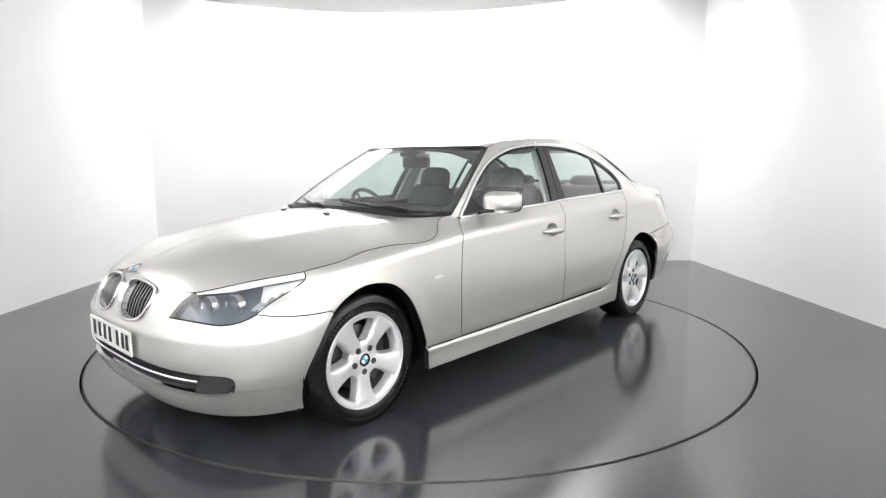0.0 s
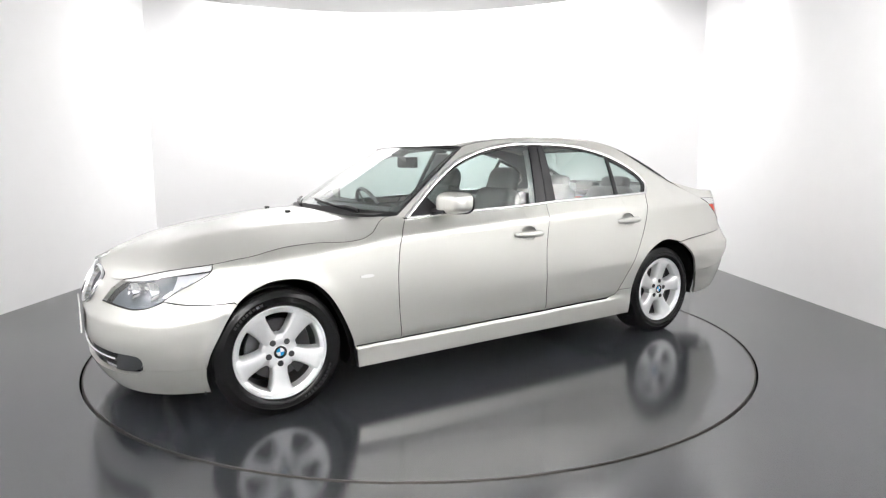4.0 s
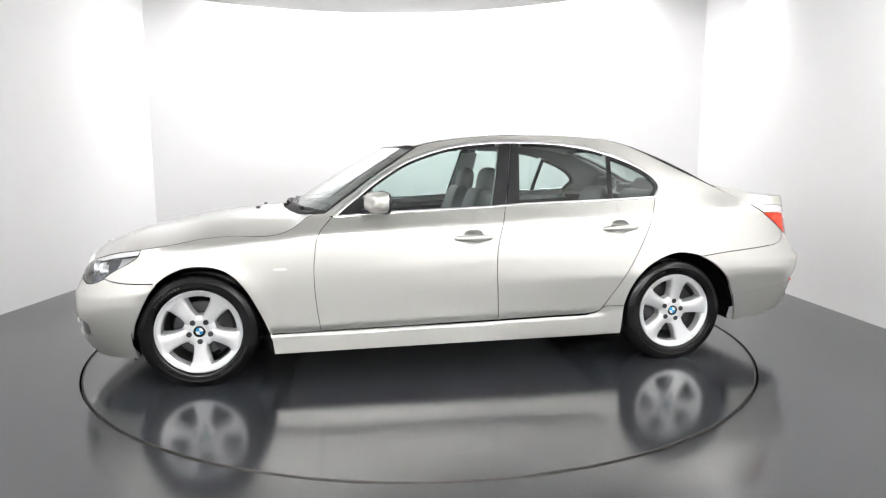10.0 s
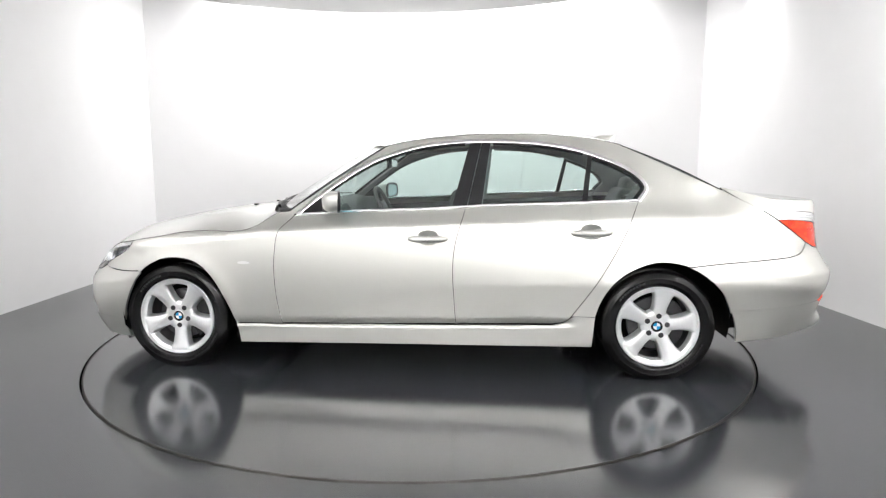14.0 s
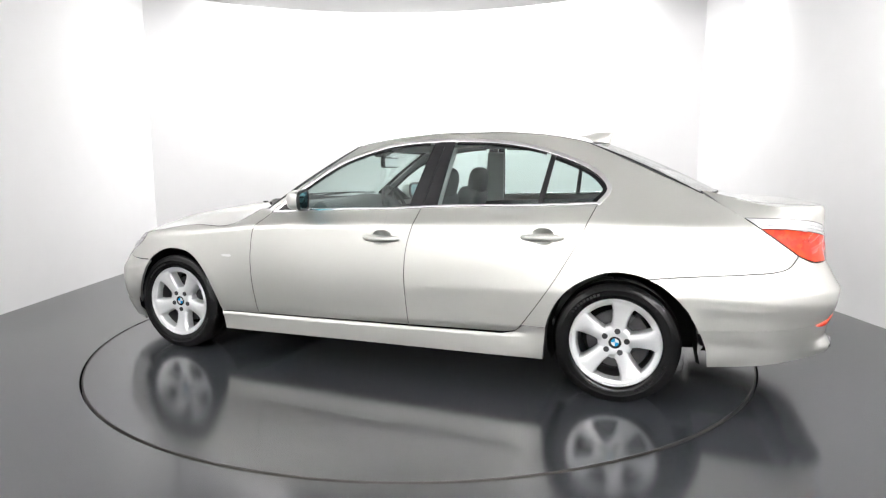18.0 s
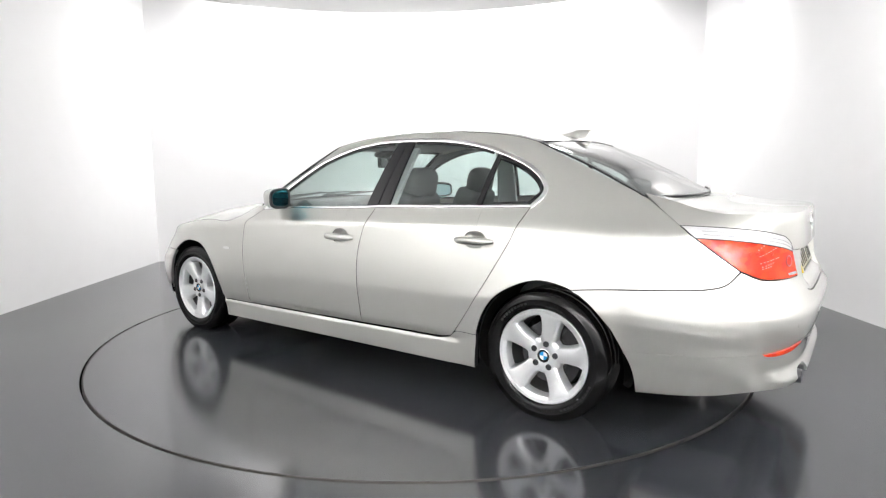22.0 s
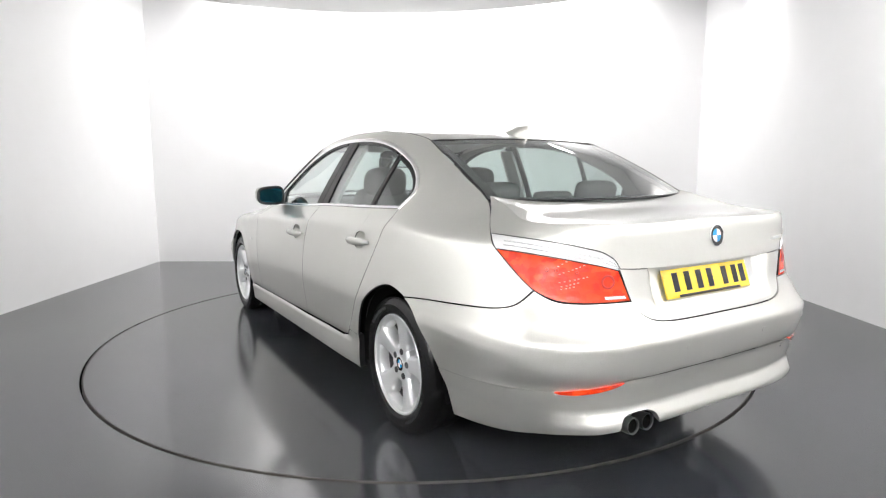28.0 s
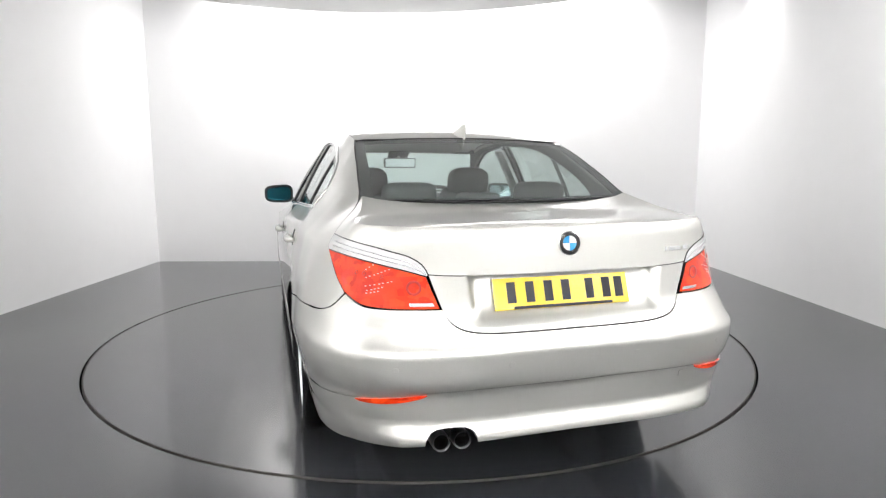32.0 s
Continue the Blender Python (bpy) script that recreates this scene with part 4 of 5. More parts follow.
        part("sidewall_mark", bm, RUBBER_MARK, wheel, "raised sidewall marking as plain bars")
    for k in range(5):
        t = first + 2 * math.pi * k / 5
        # Shallow discs on the hub; their dark grey stands for the shade in the holes.
        bm = lathe([(0, 0.0845), (0.0125, 0.0845), (0.0138, 0.0870), (0.0152, 0.0864), (0.0158, 0.080)], 16)
        bmesh.ops.translate(bm, vec=(0.060 * math.cos(t), 0, 0.060 * math.sin(t)), verts=bm.verts)
        part("bolt_hole", bm, GREY_DARK, wheel, "", 40)
    return wheel


for x, y in ((1.444, 0.768), (-1.444, 0.760)):
    for side in (1, -1):
        build_wheel(car, x, y, side, radians(-90 if x > 0 else 100))

# ---- underbody
bm = box((2.02, 1.72, 0.10), (-0.02, 0, 0.25), 0.02)
part("floor_pan", bm, PLASTIC, car)
bm = box((0.5, 1.0, 0.4), (1.444, 0, 0.42), 0.05)
part("engine_bay", bm, DARK, car)
bm = box((1.0, 1.0, 0.4), (-1.75, 0, 0.48), 0.05)
part("boot_floor", bm, DARK, car)


# ---- dark shell behind the seams: added near-black sheets that stand in for deep shade
shell = outline([(p[0] + 0.02, p[1]) for p in FARCH if p[0] < 1.45][::-1], [(1.444, 0.72)], [(1.44, 0.80), (1.0, 0.84), (0.72, 0.93)], [(x, float(belt_z(x)) - 0.02) for x in np.linspace(0.7, -1.4, 30)], [(-1.9, 0.95), (-1.95, 0.74), (-1.444, 0.72)], [p for p in RARCH if p[0] > -1.444][::-1])
panel("inner_shell", shell, skin, DARK, car, lift=-0.040, thick=0.002, cell=0.07)
panel("nose_backing", outline(line(gx(1.80, 0.18), (XF + UF, 0.18)), line((XF + UF, 0.18), (XF + UF, 0.72)), line((XF + UF, 0.72), gx(1.95, 0.70), gx(1.80, 0.70)), line(gx(1.80, 0.70), gx(1.80, 0.18))), skin, DARK, car, lift=-0.075, thick=0.002, mirror="both", cell=0.06)
panel("tail_backing", outline(line(gx(-1.88, 0.25), (XR - UR, 0.32)), line((XR - UR, 0.32), (XR - UR, 1.02)), line((XR - UR, 1.02), gx(-1.95, 1.02)), line(gx(-1.95, 1.02), gx(-1.88, 0.25))), skin, DARK, car, lift=-0.125, thick=0.002, mirror="both", cell=0.06)
bm = box((0.9, 1.5, 0.02), (1.35, 0, 0.66), 0.005)
part("bonnet_backing", bm, DARK, car)


def arch_liner(ax, side):
    bm = bmesh.new()
    rows = []
    ring = [(ax + 0.372 * math.cos(t), 0.325 + 0.372 * math.sin(t)) for t in (math.pi * (-0.06 + 1.12 * k / 24) for k in range(25))]
    for x, z in [(ring[0][0] - 0.012, 0.175)] + ring + [(ring[-1][0] + 0.012, 0.175) if ax > 0 else (ring[-1][0] - 0.034, 0.238)]:
        rim = 0.868 if z > 0.2 else 0.80
        if ax < 0 and x < ax - 0.2 and z < 0.5:
            x -= 0.012 if z > 0.24 else 0.0
            rim = min(rim, float(skin(*gx(x, z))[1]) - 0.008)
        rows.append([bm.verts.new((x, side * y, z)) for y in (rim, 0.60, 0.52)])
    for a, b in zip(rows, rows[1:]):
        for i in range(2):
            bm.faces.new((a[i], a[i + 1], b[i + 1], b[i]))
    bm.faces.new([r[2] for r in rows])
    return part("arch_liner", bm, DARK, car, smooth=40)


for ax in (1.425, -1.46):
    for side in (1, -1):
        arch_liner(ax, side)


# ---- headlamps
LAMP_TOP_F = [(r[0], r[1] - 0.003) for r in BONNET_MEET[TIP:] if r[3] > 0.49]
LOW_F = sweep(gx(1.951, 0.618), gy(0.741, 0.592), gy(0.686, 0.578), gy(0.603, 0.584), gy(0.52, 0.590), gy(0.449, 0.593))
HEADLAMP = outline(LAMP_TOP_F, line(gy(0.484, LAMP_TOP_F[-1][1] - 0.004), gy(0.465, 0.65), gy(0.449, 0.593)), LOW_F[::-1], sweep(*HEAD_SIDE)[::-1])
PALE_REFLECTOR = material("pale_lamp_reflector", (0.86, 0.87, 0.89), 0.42, 0.35, grain=0.15, scale=70)
SILVER = material("silvered_reflector", (0.86, 0.87, 0.89), 0.16, 0.9, grain=0.2, scale=90)
GREY_BEZEL = material("grey_lamp_bezel", (0.10, 0.125, 0.155), 0.30, 0.2, grain=0.2, scale=60)
BROW_WHITE = material("pale_indicator_lens", (0.86, 0.86, 0.85), 0.25, coat=0.6, grain=0.06, scale=60)
LAMP_GLASS = clear_glass("projector_glass", (0.75, 0.78, 0.82), 1.6)


def headlamp(side):
    """Clear lens over a grey bezel with two ringed projectors and a pale indicator brow."""
    lamp = new("headlamp")
    lamp.parent = car
    lamp["label"] = "clear headlamp with two ringed projectors"

    def put(made):
        keep, drop = (made[0], made[1]) if side > 0 else (made[1], made[0])
        bpy.data.objects.remove(drop)
        keep.parent = lamp
        return keep

    put(panel("lens", inset(HEADLAMP, 0.003), skin, LENS, lamp, cell=0.03, thick=0.003, lift=0.0))
    put(panel("bezel", inset(HEADLAMP, 0.002), skin, GREY_BEZEL, lamp, cell=0.03, thick=0.05, lift=-0.045, rim_mat=GREY_BEZEL))
    bm = bmesh.new()
    rows = []
    edge = [r for r in BONNET_MEET[TIP:] if r[3] > 0.50]
    for k, (u, z, x, y) in enumerate(edge):
        deep = 0.012 + 0.016 * min(1, (edge[-1][0] - u) / 0.15)
        low = plain_skin(u, z - deep)
        a, b = Vector((x, y, z - 0.004)), Vector(tuple(low)) - Vector((0.004, 0.004, 0))
        mid = a.lerp(b, 0.5) + Vector((0.003, 0.003, 0.002))
        rows.append([bm.verts.new((p.x, p.y * side, p.z)) for p in (a, mid, b, b - Vector((0.012, 0.012, 0)))])
    for a, b in zip(rows, rows[1:]):
        for i in range(3):
            bm.faces.new((a[i], a[i + 1], b[i + 1], b[i]))
    part("indicator_brow", bm, BROW_WHITE, lamp, "pale indicator strip", 40)
    for y, z, r in ((0.566, 0.637, 0.042), (0.664, 0.641, 0.048)):
        uv = np.array([gy(y, z)])
        P, N = surface_points(skin, uv)
        p, n = Vector(P[0]), Vector(N[0])
        n = Vector((0.93, n.y * 0.35, 0)).normalized()
        p, n = Vector((p.x, p.y * side, p.z)), Vector((n.x, n.y * side, n.z))
        m = Matrix.Translation(p - n * 0.045) @ n.to_track_quat("X", "Z").to_matrix().to_4x4()
        bm = lathe([(r * 1.05, -0.02), (r * 1.05, 0.008), (r * 1.0, 0.012), (r * 0.95, 0.008), (r * 0.90, -0.004), (r * 0.80, -0.014), (r * 0.78, -0.03)], 36, "x")
        bmesh.ops.transform(bm, matrix=m, verts=bm.verts)
        part("ring", bm, SILVER, lamp, "bright ring", 40)
        bm = lathe([(0, 0.012), (r * 0.35, 0.006), (r * 0.62, -0.008), (r * 0.78, -0.028)], 32, "x")
        bmesh.ops.transform(bm, matrix=m, verts=bm.verts)
        part("projector", bm, LAMP_GLASS, lamp, "", 60)
        bm = lathe([(0, -0.034), (r * 0.8, -0.03)], 32, "x")
        bmesh.ops.transform(bm, matrix=m, verts=bm.verts)
        part("reflector", bm, SILVER, lamp, "", 60)
    pocket = clip_half(inset(HEADLAMP, 0.008), 0, girth(0.64, y=0.755), True)
    put(panel("side_reflector", pocket, skin, PALE_REFLECTOR, lamp, cell=0.03, thick=0.003, lift=-0.041))
    for k in range(4):
        y = 0.735 + 0.022 * k
        put(panel("reflector_rib", [gy(y, 0.640 + 0.018 * k), gy(y + 0.016, 0.638 + 0.018 * k), gy(y + 0.022, 0.672 + 0.016 * k), gy(y + 0.006, 0.674 + 0.016 * k)], skin, SILVER, lamp, cell=0.03, thick=0.006, lift=-0.030, rim_mat=SILVER))


for side in (1, -1):
    headlamp(side)
P, N = trim_path(sweep(*HEAD_SIDE) + LOW_F)
strip("headlamp_seal", P - N * 0.002, N, 0.006, 0.003, GLOSS_BLACK, car)


SLAT = material("slat_highlight_metal", (0.17, 0.17, 0.18), 0.3, 0.9)


# ---- kidney grilles, intake
uvk = np.array(KIDNEY)
Pk, Nk = surface_points(skin, uvk)
strip("grille_frame", Pk + Nk * 0.003, Nk, 0.017, 0.011, CHROME, car, "chrome kidney grille frame", closed=True)
for side in (1, -1):
    bm = bmesh.new()
    ahead = np.array([0.96, 0.0, 0.28])
    rows = [[bm.verts.new((float(q[0]), side * float(q[1]), float(q[2]))) for q in (p, p - ahead * 0.022, p - ahead * 0.044)] for p in Pk]
    for i in range(len(rows)):
        a, b = rows[i], rows[(i + 1) % len(rows)]
        for k in range(2):
            bm.faces.new((a[k], a[k + 1], b[k + 1], b[k]))
    part("grille_wall", bm, PALE_REFLECTOR, car, "bright silver grille surround", 60)
panel("grille_backing", inset(KIDNEY, -0.004), skin, DARK, car, lift=-0.050, thick=0.003, cell=0.04)
for side in (1, -1):
    for k in range(9):
        y = 0.064 + 0.0272 * k
        zs = [z for u, z in KIDNEY if abs(float(skin(u, z)[1]) - y) < 0.016]
        if len(zs) < 2:
            continue
        lo, hi = min(zs), max(zs)
        pts = []
        for i in range(5):
            z = lo + (hi - lo) * i / 4
            p = skin(*gy(y, z))
            pts.append((float(p[0]) - 0.030 + 0.008 * math.sin(i / 4 * math.pi), side * float(p[1]), z))
        bm = bmesh.new()
        rows = [[bm.verts.new((x + dx, yy + dy, z)) for dx, dy in ((-0.020, -0.005), (0.002, -0.0062), (0.005, 0), (0.002, 0.0062), (-0.020, 0.005))] for x, yy, z in pts]
        for a, b in zip(rows, rows[1:]):
            for i in range(4):
                bm.faces.new((a[i], a[i + 1], b[i + 1], b[i]))
        slat = part("grille_slat", bm, GLOSS_BLACK, car, smooth=60)
        # Added thin bar: the highlight along each black slat, built as a paler strip.
        part("slat_highlight", tube([(x + 0.004, yy, z) for x, yy, z in pts], 0.0022, 6), SLAT, slat, "thin grey bar standing in for the highlight along a slat", 60)
INTAKE_ALL = outline(INTAKE, INTAKE_LOW)
panel("intake_mesh", INTAKE_ALL, skin, PLASTIC, car, mirror="both", lift=-0.035, thick=0.004, cell=0.05)
for i in range(4):
    z = 0.300 + 0.022 * i
    for side in (1, -1):
        pts = [skin(*gy(y, z)) for y in np.linspace(0.02, 0.60, 14)]
        bm = tube([(p[0] - 0.026, side * p[1], z) for p in pts], 0.004, 6)
        part("intake_bar", bm, SATIN_BLACK, car, smooth=60)
pts = [skin(*gy(y, 0.350 - 0.010 * (y / 0.62) ** 2)) for y in np.linspace(0.0, 0.62, 24)]
line_pts = [(p[0] - 0.004, -p[1], p[2]) for p in pts[::-1]] + [(p[0] - 0.004, p[1], p[2]) for p in pts[1:]]
part("intake_chrome", tube(line_pts, 0.0075, 10, squash=0.9), CHROME, car, "thin chrome bar across the lower intake", 60)
FOG_GREY = material("grey_blank_plastic", (0.045, 0.048, 0.052), 0.30, grain=0.25, scale=90)
fog = outline(line(gy(0.632, 0.366), gy(0.59, 0.278)), sweep(gy(0.59, 0.278), gy(0.655, 0.279), gy(0.71, 0.290), gy(0.735, 0.318), gy(0.737, 0.352), gy(0.715, 0.363), gy(0.632, 0.366)))
panel("fog_lamp_surround", fog, skin, FOG_GREY, car, "dark fog lamp blank", lift=-0.012, cell=0.04)

# ---- tail lamps
SPLIT = sweep(gx(-2.095, 0.934), gx(-2.20, 0.932), gx(-2.30, 0.922), gy(-0.637, 0.909), gy(-0.57, 0.894), gy(-0.502, 0.875))
LAMP_EDGE = sweep(gx(-2.026, 0.983), gx(-2.10, 0.931), gx(-2.19, 0.865), gx(-2.274, 0.805))
low_edge = sweep(gx(-2.274, 0.805), gx(-2.34, 0.775), gx(-2.39, 0.768), gy(-0.55, 0.767), gy(-0.462, 0.768))
edge_top = [p for p in LAMP_EDGE if p[1] > 0.936]
edge_low = [p for p in LAMP_EDGE if p[1] < 0.932]
TAIL_BOWL = material("red_lamp_bowl", (0.50, 0.03, 0.02), 0.3, 0.4, grain=0.4, scale=60)


DIODE = material("pale_lamp_diode", (0.95, 0.60, 0.50), 0.25, coat=0.5)


def fit_on_lamp(name, bm, y, z, side, mat, lamp):
    """Sets a small piece, built round its x axis, on the tail lamp's lens."""
    P, N = surface_points(skin, np.array([gy(-y, z)]))
    p, n = Vector(P[0]), Vector(N[0])
    p.y, n.y = p.y * side, n.y * side
    bmesh.ops.transform(bm, matrix=Matrix.Translation(p) @ n.to_track_quat("X", "Z").to_matrix().to_4x4(), verts=bm.verts)
    part(name, bm, mat, lamp, "", 60)


def tail_lamp(side):
    lamp = new("tail_lamp")
    lamp.parent = car
    lamp["label"] = "red tail lamp with a clear upper band"

    def put(made):
        keep, drop = (made[0], made[1]) if side > 0 else (made[1], made[0])
        bpy.data.objects.remove(drop)
        keep.parent = lamp

    put(panel("clear_band", inset(outline(LAMP_TOP, SPLIT[::-1], edge_top[::-1]), 0.002), skin, WHITE_LENS, lamp, "clear upper lamp band", cell=0.03, lift=0.002))
    red = outline(SPLIT, line(gy(-0.502, 0.875), gy(-0.462, 0.768)), low_edge[::-1], edge_low[::-1])
    put(panel("red_lens", inset(red, 0.002), skin, RED_LENS, lamp, "red lamp lens", cell=0.03, lift=0.002))
    for (ya, za), (yb, zb), count in (((0.685, 0.891), (0.663, 0.908), 3), ((0.686, 0.865), (0.616, 0.896), 7), ((0.689, 0.837), (0.610, 0.857), 7), ((0.685, 0.823), (0.640, 0.837), 5), ((0.687, 0.814), (0.654, 0.823), 4)):
        for k in range(count):
            f = k / (count - 1)
            fit_on_lamp("lamp_diode", box((0.0016, 0.0066, 0.0030), (0.0022, 0, 0), 0.0006, 1), ya + (yb - ya) * f, za + (zb - za) * f, side, DIODE, lamp)
    for y, z, r in ((0.712, 0.878, 0.007), (0.690, 0.877, 0.007), (0.640, 0.872, 0.006), (0.545, 0.838, 0.024)):
        ring = lathe([(r * 0.72, 0.0022), (r * 0.8, 0.0034), (r, 0.0030), (r * 1.06, 0.0018)], 24, "x")
        fit_on_lamp("bulb_ring", ring, y, z, side, TAIL_BOWL, lamp)
    put(panel("reversing_patch", [gy(-0.56, 0.788), gy(-0.485, 0.788), gy(-0.482, 0.778), gy(-0.56, 0.778)], skin, SILVER, lamp, "small pale moulded mark", cell=0.03, lift=0.0035, thick=0.003))
    for f in (0.35, 0.62):
        path = [(a[0] * f + b[0] * (1 - f), a[1] * f + b[1] * (1 - f)) for a, b in ((LAMP_TOP[int(i * (len(LAMP_TOP) - 1) / 24)], SPLIT[int(i * (len(SPLIT) - 1) / 24)]) for i in range(3, 25))]
        P, N = surface_points(skin, np.array(path))
        P[:, 1] *= side
        N[:, 1] *= side
        strip("band_rib", P + N * 0.002, N, 0.003, 0.0015, SILVER, lamp, pair=False)


for side in (1, -1):
    tail_lamp(side)
P, N = trim_path(LAMP_TOP)
strip("lamp_seal", P, N, 0.004, 0.002, SATIN_BLACK, car)

# ---- rear fittings
refl_in, refl_out = girth(0.495, y=-0.520), girth(0.476, x=-2.375)
refl = outline([(u, float(fold_rear(u)) - 0.003) for u in np.linspace(refl_in, refl_out, 16)], [(u, float(fold_rear(u)) - 0.006 - 0.017 * math.sin(k / 15 * math.pi) ** 0.6) for k, u in enumerate(np.linspace(refl_out, refl_in, 16))])
panel("bumper_reflector", refl, plain_skin, RED_LENS, car, "slim red bumper reflector", lift=0.005, cell=0.02, thick=0.011, rim_mat=RED_LENS)
for y in (0.473, 0.399):
    at = (-2.472, y, 0.324)
    bm = lathe([(0.026, 0.10), (0.030, 0.09), (0.0315, -0.02), (0.0300, -0.028), (0.0268, -0.026), (0.0260, -0.020)], 28, "x")
    bmesh.ops.transform(bm, matrix=Matrix.Translation(at) @ Matrix.Rotation(0.06, 4, "Y"), verts=bm.verts)
    part("exhaust_tip", bm, material("dark_exhaust_steel", (0.10, 0.10, 0.105), 0.3, 0.9) if y > 0.4 else bpy.data.materials["dark_exhaust_steel"], car, "", 40)
    bm = lathe([(0.0262, -0.019), (0.0255, 0.07), (0.0, 0.07)], 28, "x")
    bmesh.ops.transform(bm, matrix=Matrix.Translation(at) @ Matrix.Rotation(0.06, 4, "Y"), verts=bm.verts)
    part("exhaust_bore", bm, DARK, car, "near-black bore", 40)
# Near-black sheet added behind the skirt notch in place of the hollow's shade.
made = panel("exhaust_backing", [gy(-0.545, 0.292), gy(-0.545, 0.385), gy(-0.325, 0.385), gy(-0.325, 0.292)], skin, DARK, car, "near-black backing sheet for the shade round the exhaust tips", lift=-0.05, thick=0.004, cell=0.03)
bpy.data.objects.remove(made[1])
bm = box((0.4, 0.5, 0.12), (-2.05, 0.40, 0.33), 0.05, 3)
part("silencer", bm, STEEL, car, "", 40)


def plate(x, y0, z, tilt, mat, front):
    holder = new("number_plate")
    holder.parent = car
    holder.matrix_basis = Matrix.Translation((x, y0, z)) @ Matrix.Rotation(tilt, 4, "Y")
    s = 1 if front else -1
    part("board", box((0.008, 0.52, 0.111), (0, 0, 0), 0.003), mat, holder, "white number plate" if front else "yellow number plate")
    for y in (-0.195, -0.125, -0.055, 0.012, 0.105, 0.172, 0.222):
        part("plain_bar", box((0.0015, 0.032, 0.072), (s * 0.0045, y * s, 0.004)), BLACK_INK, holder)
    if not front:
        part("plain_bar", box((0.0015, 0.38, 0.010), (s * 0.0045, 0, -0.049)), BLACK_INK, holder)


plate(-2.440, 0.012, 0.801, 0.34, PLATE_YELLOW, False)
plate(2.276, 0.0, 0.452, 0.0, PLATE_WHITE, True)
for k, (y, w) in enumerate(((-0.50, 0.030), (-0.462, 0.026), (-0.43, 0.026), (-0.40, 0.008))):
    p = skin(*gy(y, 0.935))
    part("plain_bar", box((0.003, w, 0.016), (float(p[0]) - 0.001, y, 0.935), 0.001), CHROME, car, "small chrome lettering as plain bars")
P, N = surface_points(dished, np.array([gy(-0.335, 0.80)]))
p, n = Vector(P[0]), Vector(N[0])
p.y, n.y = -p.y, -n.y
bm = lathe([(0, 0.002), (0.012, 0.002), (0.0135, 0.0045), (0.016, 0.0045), (0.017, 0.0)], 24, "x")
bmesh.ops.transform(bm, matrix=Matrix.Translation(p) @ n.to_track_quat("X", "Z").to_matrix().to_4x4(), verts=bm.verts)
part("boot_lock", bm, PAINT, car, "", 40)
for y, z in ((0.62, 0.585), (0.24, 0.585), (-0.24, 0.585), (-0.62, 0.585)):
    P, N = surface_points(skin, np.array([gy(-abs(y), z)]))
    p, n = Vector(P[0]), Vector(N[0])
    p.y, n.y = math.copysign(p.y, y), math.copysign(n.y, y)
    bm = lathe([(0, 0.0008), (0.0095, 0.0008), (0.0105, -0.0004)], 18, "x")
    bmesh.ops.transform(bm, matrix=Matrix.Translation(p) @ n.to_track_quat("X", "Z").to_matrix().to_4x4(), verts=bm.verts)
    part("parking_sensor", bm, PAINT, car, "", 40)


for y, z in ((0.745, 0.492), (0.32, 0.47), (-0.32, 0.47), (-0.745, 0.492)):
    P, N = surface_points(skin, np.array([gy(abs(y), z)]))
    p, n = Vector(P[0]), Vector(N[0])
    p.y, n.y = math.copysign(p.y, y), math.copysign(n.y, y)
    bm = lathe([(0, 0.0007), (0.009, 0.0007), (0.010, -0.0004)], 18, "x")
    bmesh.ops.transform(bm, matrix=Matrix.Translation(p) @ n.to_track_quat("X", "Z").to_matrix().to_4x4(), verts=bm.verts)
    part("parking_sensor", bm, PAINT, car, "", 40)
panel("lamp_washer_cover", [gy(0.60, 0.545), gy(0.68, 0.553), gy(0.68, 0.532), gy(0.60, 0.525)], skin, PAINT, car, "flush headlamp washer cover", lift=0.0012, thick=0.006, cell=0.02)
made = panel("tow_eye_cover", [gy(-0.497, 0.486), gy(-0.447, 0.486), gy(-0.447, 0.462), gy(-0.497, 0.462)], skin, PAINT, car, "flush square tow-eye cover", lift=0.001, thick=0.006, cell=0.02)
bpy.data.objects.remove(made[0])


roundel((-2.457, 0, 0.972), (-1, 0, 0.12), 0.041, car)
roundel((2.150, 0, 0.752), (0.42, 0, 1), 0.041, car)


# ---- sides
def door_handle(cx, cz, tilt):
    for side in (1, -1):
        h = new("door_handle")
        h.parent = car
        pts, rad = [], []
        for i in range(13):
            t = -1 + 2 * i / 12
            x, z = cx + 0.112 * t, cz - 0.004 + tilt * t
            p = skin(x, z)
            pts.append((x, side * (float(p[1]) + 0.006 + 0.030 * (1 - t * t) ** 0.5), z))
            rad.append(0.008 + 0.0095 * (1 - t ** 4))
        part("grip", tube(pts, rad, 12, squash=1.15), PAINT, h, "painted pull grip", 60)
        bm = bmesh.new()
        rows = []
        for ring in range(6):
            k = ring / 5
            rows.append([])
            for u, v in oval(0, 0, 0.067 * (1 - k), 0.049 * (1 - k), 24, 2.4):
                p = skin(cx + u, cz + v)
                rows[-1].append(bm.verts.new((cx + u, side * (float(p[1]) - 0.001 - 0.032 * math.sin(k * math.pi / 2)), cz + v)))
        for a, b in zip(rows, rows[1:]):
            for i in range(24):
                bm.faces.new((a[i], a[(i + 1) % 24], b[(i + 1) % 24], b[i]))
        bmesh.ops.remove_doubles(bm, verts=bm.verts, dist=1e-5)
        part("cup", bm, PAINT, h, "recessed cup behind the grip", 60)


door_handle(*CUP_F, 0.0)
door_handle(*CUP_R, -0.002)
